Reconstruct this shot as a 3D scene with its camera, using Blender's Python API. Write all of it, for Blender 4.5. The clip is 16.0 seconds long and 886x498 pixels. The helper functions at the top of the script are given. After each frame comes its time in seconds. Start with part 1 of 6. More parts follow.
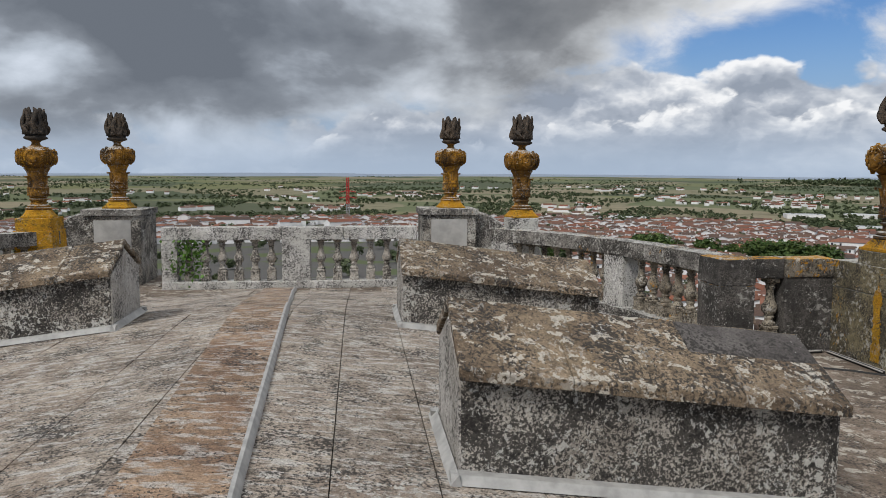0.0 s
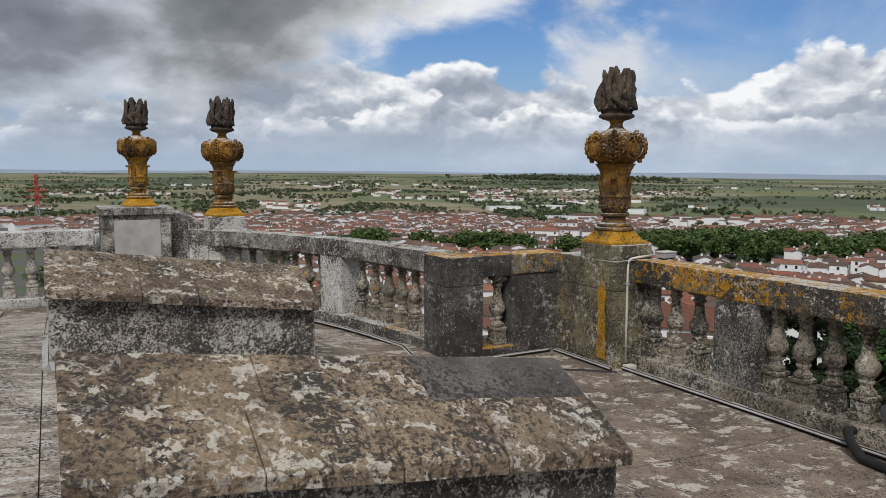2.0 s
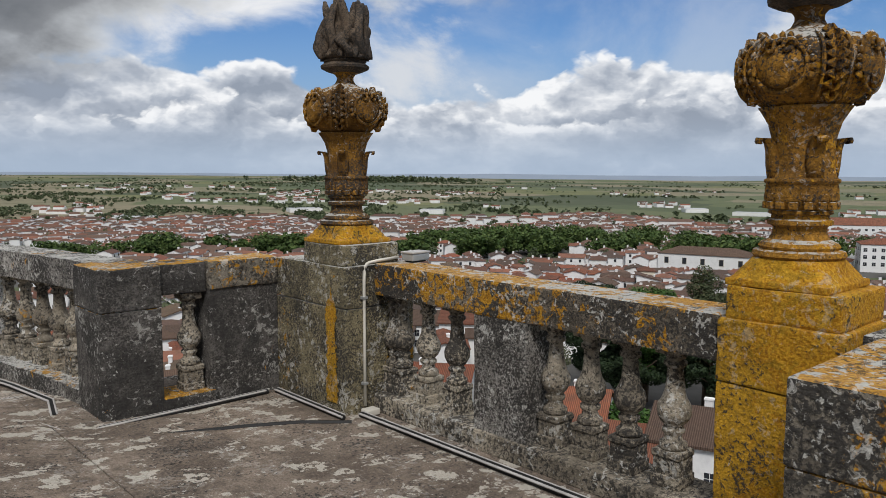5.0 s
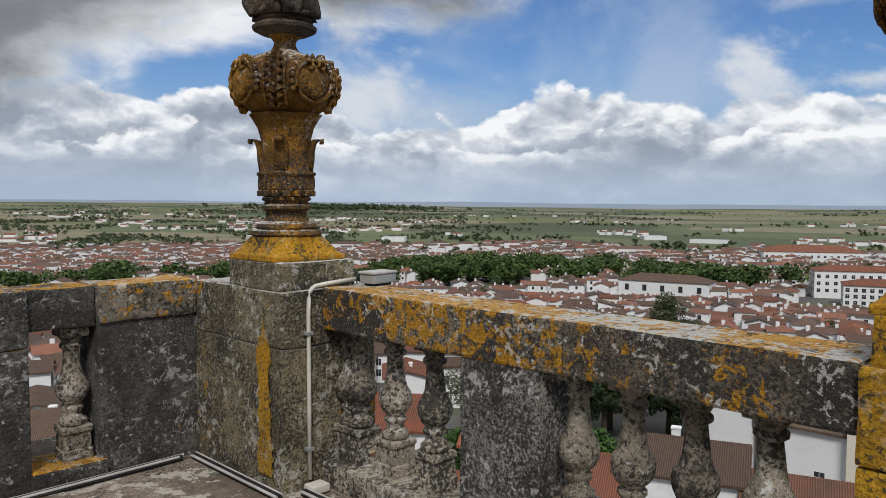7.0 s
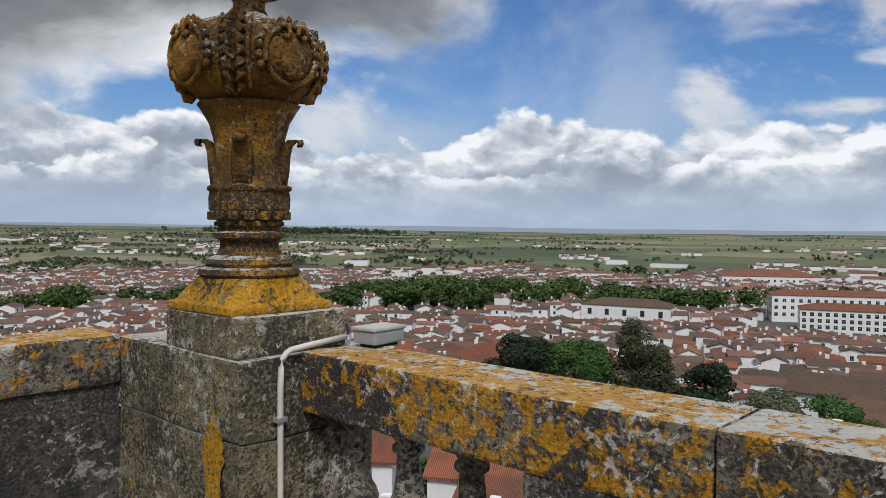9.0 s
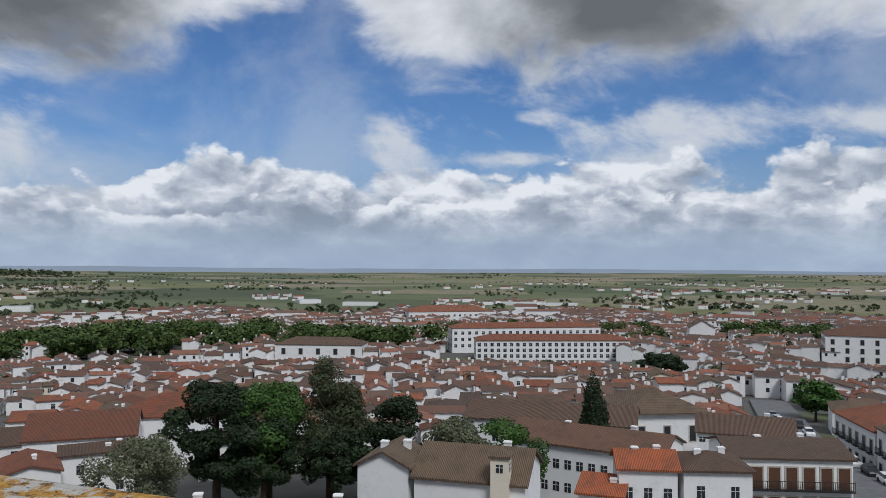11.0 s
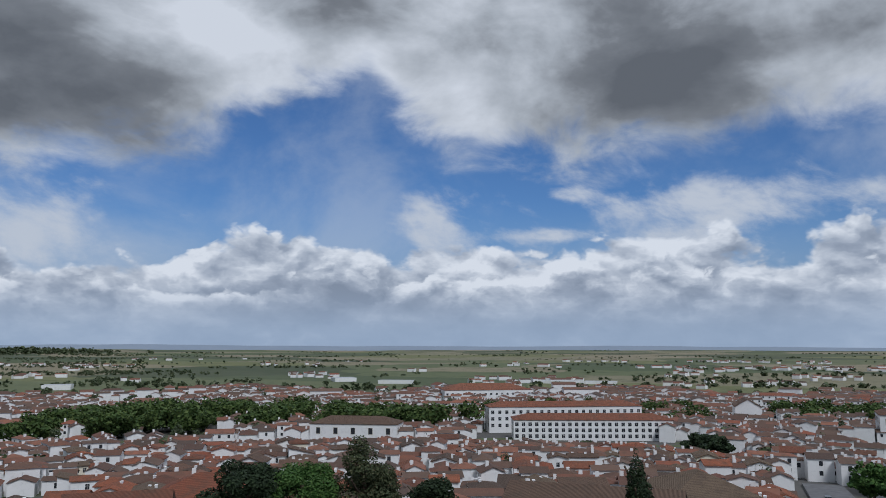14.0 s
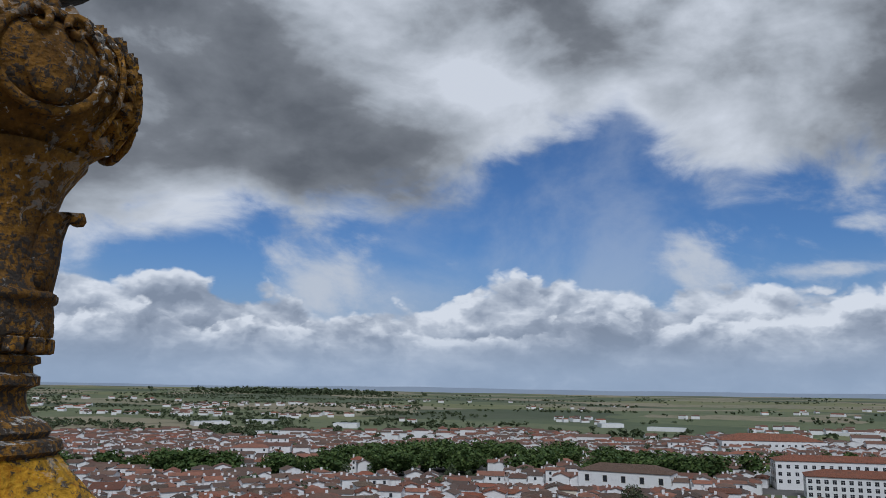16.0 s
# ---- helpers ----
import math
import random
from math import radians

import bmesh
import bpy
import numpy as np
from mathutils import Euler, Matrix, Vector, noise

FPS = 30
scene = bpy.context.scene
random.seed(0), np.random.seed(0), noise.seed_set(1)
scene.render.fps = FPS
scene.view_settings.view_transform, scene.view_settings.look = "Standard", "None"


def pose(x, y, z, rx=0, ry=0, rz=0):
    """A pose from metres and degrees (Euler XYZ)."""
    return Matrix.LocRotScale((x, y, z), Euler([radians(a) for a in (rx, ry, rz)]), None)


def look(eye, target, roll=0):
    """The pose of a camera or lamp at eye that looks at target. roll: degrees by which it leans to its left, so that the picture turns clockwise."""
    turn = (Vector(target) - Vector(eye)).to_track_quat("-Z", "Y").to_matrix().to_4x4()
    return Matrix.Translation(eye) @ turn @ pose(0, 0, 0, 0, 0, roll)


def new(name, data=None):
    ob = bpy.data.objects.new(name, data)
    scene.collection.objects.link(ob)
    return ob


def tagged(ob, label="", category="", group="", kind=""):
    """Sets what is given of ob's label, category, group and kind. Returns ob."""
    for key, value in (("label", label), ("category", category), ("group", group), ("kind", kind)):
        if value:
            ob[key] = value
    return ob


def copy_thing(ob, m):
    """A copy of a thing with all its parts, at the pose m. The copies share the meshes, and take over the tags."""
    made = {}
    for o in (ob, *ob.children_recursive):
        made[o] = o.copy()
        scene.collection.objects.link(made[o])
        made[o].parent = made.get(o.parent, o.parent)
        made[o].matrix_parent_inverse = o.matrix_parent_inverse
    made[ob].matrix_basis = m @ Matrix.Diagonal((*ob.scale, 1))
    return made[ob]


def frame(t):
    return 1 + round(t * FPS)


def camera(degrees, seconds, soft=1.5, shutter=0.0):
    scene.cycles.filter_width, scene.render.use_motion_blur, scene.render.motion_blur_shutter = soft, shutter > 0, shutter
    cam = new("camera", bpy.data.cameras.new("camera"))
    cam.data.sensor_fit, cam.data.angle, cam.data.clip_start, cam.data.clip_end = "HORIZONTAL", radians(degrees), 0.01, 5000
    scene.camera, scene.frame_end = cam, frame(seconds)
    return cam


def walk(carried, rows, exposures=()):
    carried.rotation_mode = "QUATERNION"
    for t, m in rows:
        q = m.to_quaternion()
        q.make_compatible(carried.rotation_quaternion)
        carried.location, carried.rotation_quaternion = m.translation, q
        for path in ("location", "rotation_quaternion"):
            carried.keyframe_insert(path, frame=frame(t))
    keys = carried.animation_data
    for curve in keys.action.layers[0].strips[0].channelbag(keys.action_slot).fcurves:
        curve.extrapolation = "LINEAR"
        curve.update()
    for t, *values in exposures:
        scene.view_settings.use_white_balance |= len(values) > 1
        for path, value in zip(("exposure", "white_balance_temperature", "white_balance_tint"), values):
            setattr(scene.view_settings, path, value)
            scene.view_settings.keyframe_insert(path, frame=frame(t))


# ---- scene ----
cam = camera(60.6, 16.0, soft=0.7)
PATH = [
    (0, (3.121, -0.639, 2.057), (1.979, 9.247, 1.074), 0.19),
    (0.5, (3.136, -0.260, 2.052), (3.179, 9.690, 1.054), 0.09),
    (1, (3.174, 0.107, 2.032), (4.264, 9.996, 1.021), 0.03),
    (1.5, (3.220, 0.450, 2.009), (4.978, 10.241, 0.994), 0.05),
    (2, (3.323, 0.778, 1.990), (5.788, 10.415, 0.965), 0.09),
    (2.5, (3.530, 1.100, 1.959), (6.569, 10.571, 0.931), -0.06),
    (3, (3.797, 1.410, 1.920), (7.328, 10.709, 0.888), -0.12),
    (3.5, (4.079, 1.712, 1.879), (8.136, 10.792, 0.835), -0.10),
    (4, (4.350, 2.012, 1.841), (8.748, 10.931, 0.798), -0.13),
    (4.5, (4.598, 2.307, 1.815), (9.245, 11.100, 0.766), -0.08),
    (7, (5.446, 3.795, 1.583), (10.747, 12.251, 0.942), 0.12),
    (7.5, (5.522, 4.207, 1.583), (10.841, 12.659, 1.042), -0.00),
    (8, (5.667, 4.543, 1.576), (10.993, 12.994, 1.106), 0.61),
    (8.5, (5.769, 4.803, 1.572), (11.134, 13.236, 1.236), -0.01),
    (9, (5.887, 4.996, 1.590), (11.602, 13.196, 1.268), 0.34),
    (9.5, (6.082, 5.129, 1.605), (12.855, 12.481, 1.323), 0.07),
    (10, (6.283, 5.233, 1.617), (13.874, 11.743, 1.508), 0.09),
    (12.5, (6.750, 5.350, 1.599), (15.541, 10.093, 2.067), -0.16),
    (13, (6.850, 5.440, 1.597), (15.595, 10.249, 2.218), -0.24),
    (13.5, (6.950, 5.530, 1.589), (15.467, 10.686, 2.534), -0.13),
    (14, (7.030, 5.600, 1.579), (15.158, 11.294, 2.804), -0.03),
    (14.5, (7.080, 5.670, 1.569), (14.767, 11.907, 2.986), 0.09),
    (15, (7.100, 5.740, 1.559), (14.233, 12.559, 3.175), 0.16),
    (15.5, (7.060, 5.850, 1.550), (13.520, 13.284, 3.283), 0.15),
    (16, (6.872, 5.955, 1.540), (12.566, 13.982, 3.314), 0.55),
]
EXPOSURES = [(0.0, 0.0, 6500, 10), (7.0, 0.0, 6450, 10), (9.0, -0.02, 6350, 10), (10.0, -0.12, 6250, 10), (12.5, -0.34, 5950, 10), (16.0, -0.42, 5850, 10)]
walk(cam, [(t, look(eye, target, roll)) for t, eye, target, roll in PATH], EXPOSURES)

# ---- world, sun ----
AZ = 212.0      # where the veiled sun stands, degrees from +y towards +x
EL = 50.0
SKY = 0.1


def math_node(nt, op, a, b=None, c=None, clamp=False):
    n = nt.nodes.new("ShaderNodeMath")
    n.operation, n.use_clamp = op, clamp
    for k, v in enumerate((a, b, c)):
        if v is None:
            continue
        if isinstance(v, (int, float)):
            n.inputs[k].default_value = v
        else:
            nt.links.new(v, n.inputs[k])
    return n.outputs[0]


def smooth(nt, v, lo, hi, a=0.0, b=1.0):
    n = nt.nodes.new("ShaderNodeMapRange")
    n.interpolation_type = "SMOOTHSTEP"
    nt.links.new(v, n.inputs[0])
    for k, val in enumerate((lo, hi, a, b)):
        n.inputs[k + 1].default_value = val
    return n.outputs[0]


def noise_node(nt, vec, scale, detail=4.0, rough=0.55, distort=0.0, dims="3D"):
    n = nt.nodes.new("ShaderNodeTexNoise")
    n.noise_dimensions = dims
    nt.links.new(vec, n.inputs["Vector"])
    n.inputs["Scale"].default_value = scale
    n.inputs["Detail"].default_value = detail
    n.inputs["Roughness"].default_value = rough
    n.inputs["Distortion"].default_value = distort
    return n.outputs["Fac"]


def ramp_node(nt, fac, stops, mode="LINEAR"):
    n = nt.nodes.new("ShaderNodeValToRGB")
    n.color_ramp.interpolation = mode
    el = n.color_ramp.elements
    while len(el) < len(stops):
        el.new(0.5)
    for e, (p, col) in zip(el, stops):
        e.position = p
        e.color = (*col, 1.0) if isinstance(col, tuple) else (col, col, col, 1.0)
    nt.links.new(fac, n.inputs[0])
    return n.outputs[0]


def mix_node(nt, fac, a, b, mode="MIX"):
    n = nt.nodes.new("ShaderNodeMix")
    n.data_type, n.blend_type = "RGBA", mode
    for k, v in ((0, fac), (6, a), (7, b)):
        if isinstance(v, (int, float)):
            n.inputs[k].default_value = v
        elif isinstance(v, tuple):
            n.inputs[k].default_value = (*v, 1.0)
        else:
            nt.links.new(v, n.inputs[k])
    return n.outputs[2]


def xyz_node(nt, x, y, z):
    n = nt.nodes.new("ShaderNodeCombineXYZ")
    for k, v in enumerate((x, y, z)):
        if isinstance(v, (int, float)):
            n.inputs[k].default_value = v
        else:
            nt.links.new(v, n.inputs[k])
    return n.outputs[0]


def make_world():
    world = bpy.data.worlds.new("cloudy_sky")
    scene.world = world
    world.use_nodes = True
    nt = world.node_tree
    nt.nodes.clear()
    out = nt.nodes.new("ShaderNodeOutputWorld")
    back = nt.nodes.new("ShaderNodeBackground")
    back.inputs[1].default_value = SKY
    nt.links.new(back.outputs[0], out.inputs[0])
    sky = nt.nodes.new("ShaderNodeTexSky")
    sky.sky_type, sky.sun_disc = "NISHITA", False
    sky.sun_elevation, sky.sun_rotation = radians(EL), radians(AZ)
    sky.air_density, sky.dust_density, sky.ozone_density = 1.0, 0.4, 2.5
    co = nt.nodes.new("ShaderNodeTexCoord").outputs["Generated"]
    sep = nt.nodes.new("ShaderNodeSeparateXYZ")
    nt.links.new(co, sep.inputs[0])
    deg = 180 / math.pi
    el = math_node(nt, "MULTIPLY", math_node(nt, "ARCSINE", sep.outputs[2]), deg)
    az = math_node(nt, "MULTIPLY", math_node(nt, "ARCTAN2", sep.outputs[0], sep.outputs[1]), deg)
    low = xyz_node(nt, az, math_node(nt, "MULTIPLY", el, 3.6), 7.0)
    high = xyz_node(nt, az, math_node(nt, "MULTIPLY", el, 1.7), 31.0)
    # clear sky: the physical sky, deepened
    blue = mix_node(nt, 1.0, sky.outputs[0], (0.50, 0.68, 0.92), "MULTIPLY")
    blue = mix_node(nt, smooth(nt, el, 0.5, 11.0), (3.0, 4.1, 5.7), blue)
    # soft white plumes above the heaps
    def lobe(a0, e0, ra, re, lean=0.0):
        da = math_node(nt, "DIVIDE", math_node(nt, "ADD", math_node(nt, "ADD", az, -a0), math_node(nt, "MULTIPLY", math_node(nt, "ADD", el, -e0), lean)), ra)
        de = math_node(nt, "DIVIDE", math_node(nt, "ADD", el, -e0), re)
        d2 = math_node(nt, "ADD", math_node(nt, "MULTIPLY", da, da), math_node(nt, "MULTIPLY", de, de))
        return math_node(nt, "EXPONENT", math_node(nt, "MULTIPLY", d2, -1.0))

    wisp = noise_node(nt, xyz_node(nt, math_node(nt, "ADD", az, math_node(nt, "MULTIPLY", el, 0.6)), math_node(nt, "MULTIPLY", el, 1.5), 3.0), 0.22, 9.0, 0.60, 0.15)
    lobes = lobe(53.4, 9.4, 2.0, 2.2, 0.8)
    for args in ((56.0, 6.6, 4.0, 3.0, 0.3), (73.5, 10.0, 7.5, 2.2, -0.8), (72.5, 7.0, 6.0, 2.8, 0.0), (26.5, 7.4, 5.2, 3.6, 0.3), (63.0, 8.0, 3.2, 0.55, 0.0), (64.5, 11.0, 2.0, 0.6, 0.6), (88.0, 9.5, 6.0, 1.6, 0.0)):
        lobes = math_node(nt, "ADD", lobes, lobe(*args))
    thin = math_node(nt, "ADD", math_node(nt, "MULTIPLY", math_node(nt, "MINIMUM", lobes, 1.0), 0.95), math_node(nt, "MULTIPLY", math_node(nt, "ADD", wisp, -0.5), 2.5))
    col = mix_node(nt, smooth(nt, thin, 0.30, 1.25, 0.0, 0.92), blue, (7.2, 7.4, 7.7))
    veil = noise_node(nt, xyz_node(nt, az, math_node(nt, "MULTIPLY", el, 1.2), 12.0), 0.07, 7.0, 0.6, 0.3)
    col = mix_node(nt, smooth(nt, veil, 0.40, 0.72, 0.0, 0.42), col, (6.2, 6.6, 7.2))
    # heaped clouds above the horizon: rounded billows on a slow swell

    def billow(vec, scale, shift):
        v = nt.nodes.new("ShaderNodeTexVoronoi")
        v.feature = "SMOOTH_F1"
        v.normalize = True
        v.inputs["Scale"].default_value = scale
        v.inputs["Detail"].default_value = 3.5
        v.inputs["Roughness"].default_value = 0.5
        v.inputs["Lacunarity"].default_value = 2.1
        v.inputs["Smoothness"].default_value = 0.35
        warp = nt.nodes.new("ShaderNodeVectorMath")
        warp.operation = "ADD"
        nt.links.new(vec, warp.inputs[0])
        w1 = noise_node(nt, vec, 0.22, 4.0, 0.6)
        nt.links.new(xyz_node(nt, math_node(nt, "MULTIPLY", w1, 5.0), math_node(nt, "MULTIPLY", w1, -4.0), shift), warp.inputs[1])
        nt.links.new(warp.outputs[0], v.inputs["Vector"])
        return math_node(nt, "SUBTRACT", 1.0, math_node(nt, "MULTIPLY", v.outputs["Distance"], 1.6))

    def bank(base, height, swell, seed, scale, grey):
        """One bank of heaped cloud: its cover, and its colour, lit from above."""
        here = xyz_node(nt, az, math_node(nt, "MULTIPLY", el, 1.5), seed)
        over = xyz_node(nt, math_node(nt, "ADD", az, -0.5), math_node(nt, "MULTIPLY", math_node(nt, "ADD", el, 0.95), 1.5), seed)
        b_here, b_over = billow(here, scale, seed), billow(over, scale, seed)
        n1 = noise_node(nt, here, 0.075, 5.0, 0.5, 0.2)
        top = math_node(nt, "ADD", smooth(nt, az, -25.0, 8.0, base, height), math_node(nt, "MULTIPLY", math_node(nt, "ADD", n1, -0.5), swell))
        top = math_node(nt, "ADD", top, math_node(nt, "MULTIPLY", math_node(nt, "ADD", b_here, -0.5), 6.5))
        under = math_node(nt, "SUBTRACT", top, el)
        lit = math_node(nt, "ADD", 0.50, math_node(nt, "MULTIPLY", math_node(nt, "SUBTRACT", b_here, b_over), smooth(nt, el, 1.5, 5.0, 1.0, 2.5)))
        body = noise_node(nt, low, 0.10, 5.0, 0.55)
        lit = math_node(nt, "ADD", lit, math_node(nt, "MULTIPLY", math_node(nt, "ADD", body, -0.5), 1.3))
        lit = math_node(nt, "ADD", lit, smooth(nt, under, 1.6, 0.1, 0.0, 0.22))
        lit = math_node(nt, "ADD", lit, smooth(nt, under, 1.0, 5.0, 0.08, -0.18))
        lit = math_node(nt, "ADD", lit, smooth(nt, az, -8.0, 30.0, -0.34 - grey, -grey))
        tint = ramp_node(nt, lit, [(0.0, (0.30, 0.345, 0.42)), (0.35, (0.42, 0.465, 0.54)), (0.62, (0.62, 0.655, 0.71)), (0.92, (0.92, 0.93, 0.945))])
        return smooth(nt, under, -0.15, 0.75), mix_node(nt, 1.0, tint, (10.0, 10.0, 10.0), "MULTIPLY")

    for args in ((2.2, 7.0, 12.0, 2.0, 0.17, 0.0), (1.6, 4.6, 10.0, 23.0, 0.24, 0.06)):
        heap, heap_col = bank(*args)
        col = mix_node(nt, heap, col, heap_col)
    # the broad grey decks and their torn lower edges
    at = math_node(nt, "DIVIDE", math_node(nt, "ADD", az, 45.0), 150.0, clamp=True)
    edge = [(-45, 0.6), (-22, 1.4), (-9, 3.6), (2, 6.4), (12, 10.2), (20, 12.2), (27, 12.2), (34, 13.2), (40, 16.0), (45, 18.0), (49, 20.5), (52, 17.2), (55, 14.6), (68, 13.6), (80, 15.6), (96, 15.6)]
    edge_el = math_node(nt, "MULTIPLY", ramp_node(nt, at, [((a + 45) / 150, e / 30) for a, e in edge]), 30.0)
    n2 = noise_node(nt, high, 0.13, 9.0, 0.58, 0.35)
    depth = math_node(nt, "ADD", math_node(nt, "SUBTRACT", el, edge_el), math_node(nt, "MULTIPLY", math_node(nt, "ADD", n2, -0.5), 10.5))
    deck = smooth(nt, depth, -1.6, 2.4)
    n3 = noise_node(nt, high, 0.06, 6.0, 0.52, 0.15)
    shade = math_node(nt, "ADD", smooth(nt, depth, 0.2, 5.5, 0.70, 0.24), math_node(nt, "MULTIPLY", math_node(nt, "ADD", n3, -0.5), 2.7))
    shade = math_node(nt, "ADD", shade, math_node(nt, "MULTIPLY", math_node(nt, "ADD", n2, -0.5), 0.7))
    shade = math_node(nt, "ADD", shade, smooth(nt, az, 4.0, 30.0, -0.05, 0.20))
    shade = math_node(nt, "ADD", shade, math_node(nt, "MULTIPLY", smooth(nt, el, 12.0, 22.0, 0.0, 0.08), smooth(nt, az, 5.0, 25.0)))
    shade = math_node(nt, "ADD", shade, smooth(nt, el, 24.0, 50.0, 0.0, 0.45))
    shade = math_node(nt, "ADD", shade, math_node(nt, "MULTIPLY", lobe(44.0, 20.0, 9.0, 6.0), 0.26))
    shade = math_node(nt, "SUBTRACT", shade, math_node(nt, "MULTIPLY", math_node(nt, "ADD", lobe(70.0, 19.0, 13.0, 3.6), lobe(27.0, 19.0, 8.0, 3.5)), 0.13))
    deck_col = ramp_node(nt, shade, [(0.0, (0.16, 0.17, 0.185)), (0.3, (0.25, 0.26, 0.275)), (0.6, (0.52, 0.54, 0.56)), (0.95, (0.84, 0.85, 0.87))])
    deck_col = mix_node(nt, 1.0, deck_col, (10.0, 10.0, 10.0), "MULTIPLY")
    deck_col = mix_node(nt, smooth(nt, az, 10.0, -20.0), deck_col, mix_node(nt, 1.0, deck_col, (0.93, 1.0, 1.10), "MULTIPLY"))
    col = mix_node(nt, deck, col, deck_col)
    # air near the horizon
    col = mix_node(nt, math_node(nt, "MULTIPLY", smooth(nt, el, 4.6, 0.2), 0.75), col, (4.2, 5.2, 6.6))
    nt.links.new(col, back.inputs[0])


make_world()
sun_data = bpy.data.lights.new("veiled_sun", "SUN")
sun_data.energy, sun_data.angle, sun_data.color = 2.35, radians(16), (1.0, 0.965, 0.92)
sun = new("veiled_sun", sun_data)
a, e = radians(AZ), radians(EL)
sun.matrix_world = look((math.sin(a) * math.cos(e) * 50, math.cos(a) * math.cos(e) * 50, math.sin(e) * 50), (0, 0, 0))


# ---- materials ----
def new_material(name):
    m = bpy.data.materials.new(name)
    m.use_nodes = True
    nt = m.node_tree
    bsdf = nt.nodes["Principled BSDF"]
    bsdf.inputs["Specular IOR Level"].default_value = 0.25
    return m, nt, bsdf


def bump_to(nt, bsdf, height, strength, distance):
    b = nt.nodes.new("ShaderNodeBump")
    b.inputs["Strength"].default_value = strength
    b.inputs["Distance"].default_value = distance
    nt.links.new(height, b.inputs["Height"])
    nt.links.new(b.outputs[0], bsdf.inputs["Normal"])


def stone(name, light, dark, crust=0.5, white=0.4, orange=0.0, top_white=0.0, top_orange=0.0, grain=1.0, streak=0.0, vary=0.0, patch=0.0, pepper=0.0, patch_scale=8.5):
    """Weathered stone: two tones, black crust, pale and orange lichen; amounts 0 to 1. top_*: more of it on upward faces."""
    m, nt, bsdf = new_material(name)
    geo = nt.nodes.new("ShaderNodeNewGeometry")
    pos = geo.outputs["Position"]
    sep = nt.nodes.new("ShaderNodeSeparateXYZ")
    nt.links.new(geo.outputs["Normal"], sep.inputs[0])
    top = smooth(nt, sep.outputs[2], 0.55, 0.9)
    n1 = noise_node(nt, pos, 1.7 * grain, 6, 0.6)
    n2 = noise_node(nt, pos, 11.0 * grain, 5, 0.62)
    n3 = noise_node(nt, pos, 44.0 * grain, 6, 0.68, 0.3)
    n4 = noise_node(nt, pos, 75.0, 3, 0.6)
    col = mix_node(nt, smooth(nt, n1, 0.36, 0.66), light, dark)
    col = mix_node(nt, math_node(nt, "MULTIPLY", smooth(nt, n2, 0.42, 0.7), 0.55), col, tuple(c * 0.45 for c in dark))
    if vary:
        info = nt.nodes.new("ShaderNodeObjectInfo")
        tone = ramp_node(nt, info.outputs["Random"], [(0.0, (0.72, 0.70, 0.68)), (0.5, (1.0, 0.97, 0.93)), (1.0, (1.18, 1.14, 1.1))])
        col = mix_node(nt, vary, col, tone, "MULTIPLY")
    if streak:
        ps = nt.nodes.new("ShaderNodeSeparateXYZ")
        nt.links.new(pos, ps.inputs[0])
        c13, s13 = math.cos(radians(13)), math.sin(radians(13))
        pu = math_node(nt, "ADD", math_node(nt, "MULTIPLY", ps.outputs[0], c13), math_node(nt, "MULTIPLY", ps.outputs[1], s13))
        pv = math_node(nt, "SUBTRACT", math_node(nt, "MULTIPLY", ps.outputs[1], c13), math_node(nt, "MULTIPLY", ps.outputs[0], s13))
        flat = xyz_node(nt, math_node(nt, "MULTIPLY", pu, 5.0), math_node(nt, "MULTIPLY", pv, 12.5), 0.0)
        s = noise_node(nt, flat, 1.0, 6, 0.66)
        col = mix_node(nt, math_node(nt, "MULTIPLY", smooth(nt, s, 0.5, 0.58), streak * 0.9), col, (0.54, 0.51, 0.47))
        s2 = noise_node(nt, flat, 1.35, 6, 0.68, 0.4)
        col = mix_node(nt, math_node(nt, "MULTIPLY", smooth(nt, s2, 0.55, 0.66), streak * 0.8), col, (0.085, 0.075, 0.065))
    col = mix_node(nt, 1.0, col, ramp_node(nt, n4, [(0.25, 0.55), (0.75, 1.3)]), "MULTIPLY")
    # crust and lichen patches
    broad = noise_node(nt, pos, 2.6, 4, 0.6)
    mask = math_node(nt, "ADD", n3, math_node(nt, "MULTIPLY", math_node(nt, "ADD", broad, -0.5), 0.6))
    if crust:
        col = mix_node(nt, math_node(nt, "MULTIPLY", smooth(nt, mask, 0.62 - 0.22 * crust, 0.68 - 0.22 * crust), 0.9), col, (0.040, 0.037, 0.034))
    speck = noise_node(nt, pos, 27.0 * grain, 5, 0.66, 0.5)
    warp = math_node(nt, "ADD", speck, math_node(nt, "MULTIPLY", math_node(nt, "ADD", noise_node(nt, pos, 3.3, 4, 0.6), -0.5), 0.75))
    thr = math_node(nt, "SUBTRACT", 0.80 - 0.28 * white, math_node(nt, "MULTIPLY", top, 0.28 * top_white))
    wh = smooth(nt, math_node(nt, "SUBTRACT", warp, thr), 0.0, 0.05)
    col = mix_node(nt, math_node(nt, "MULTIPLY", wh, 0.85), col, (0.56, 0.55, 0.51))
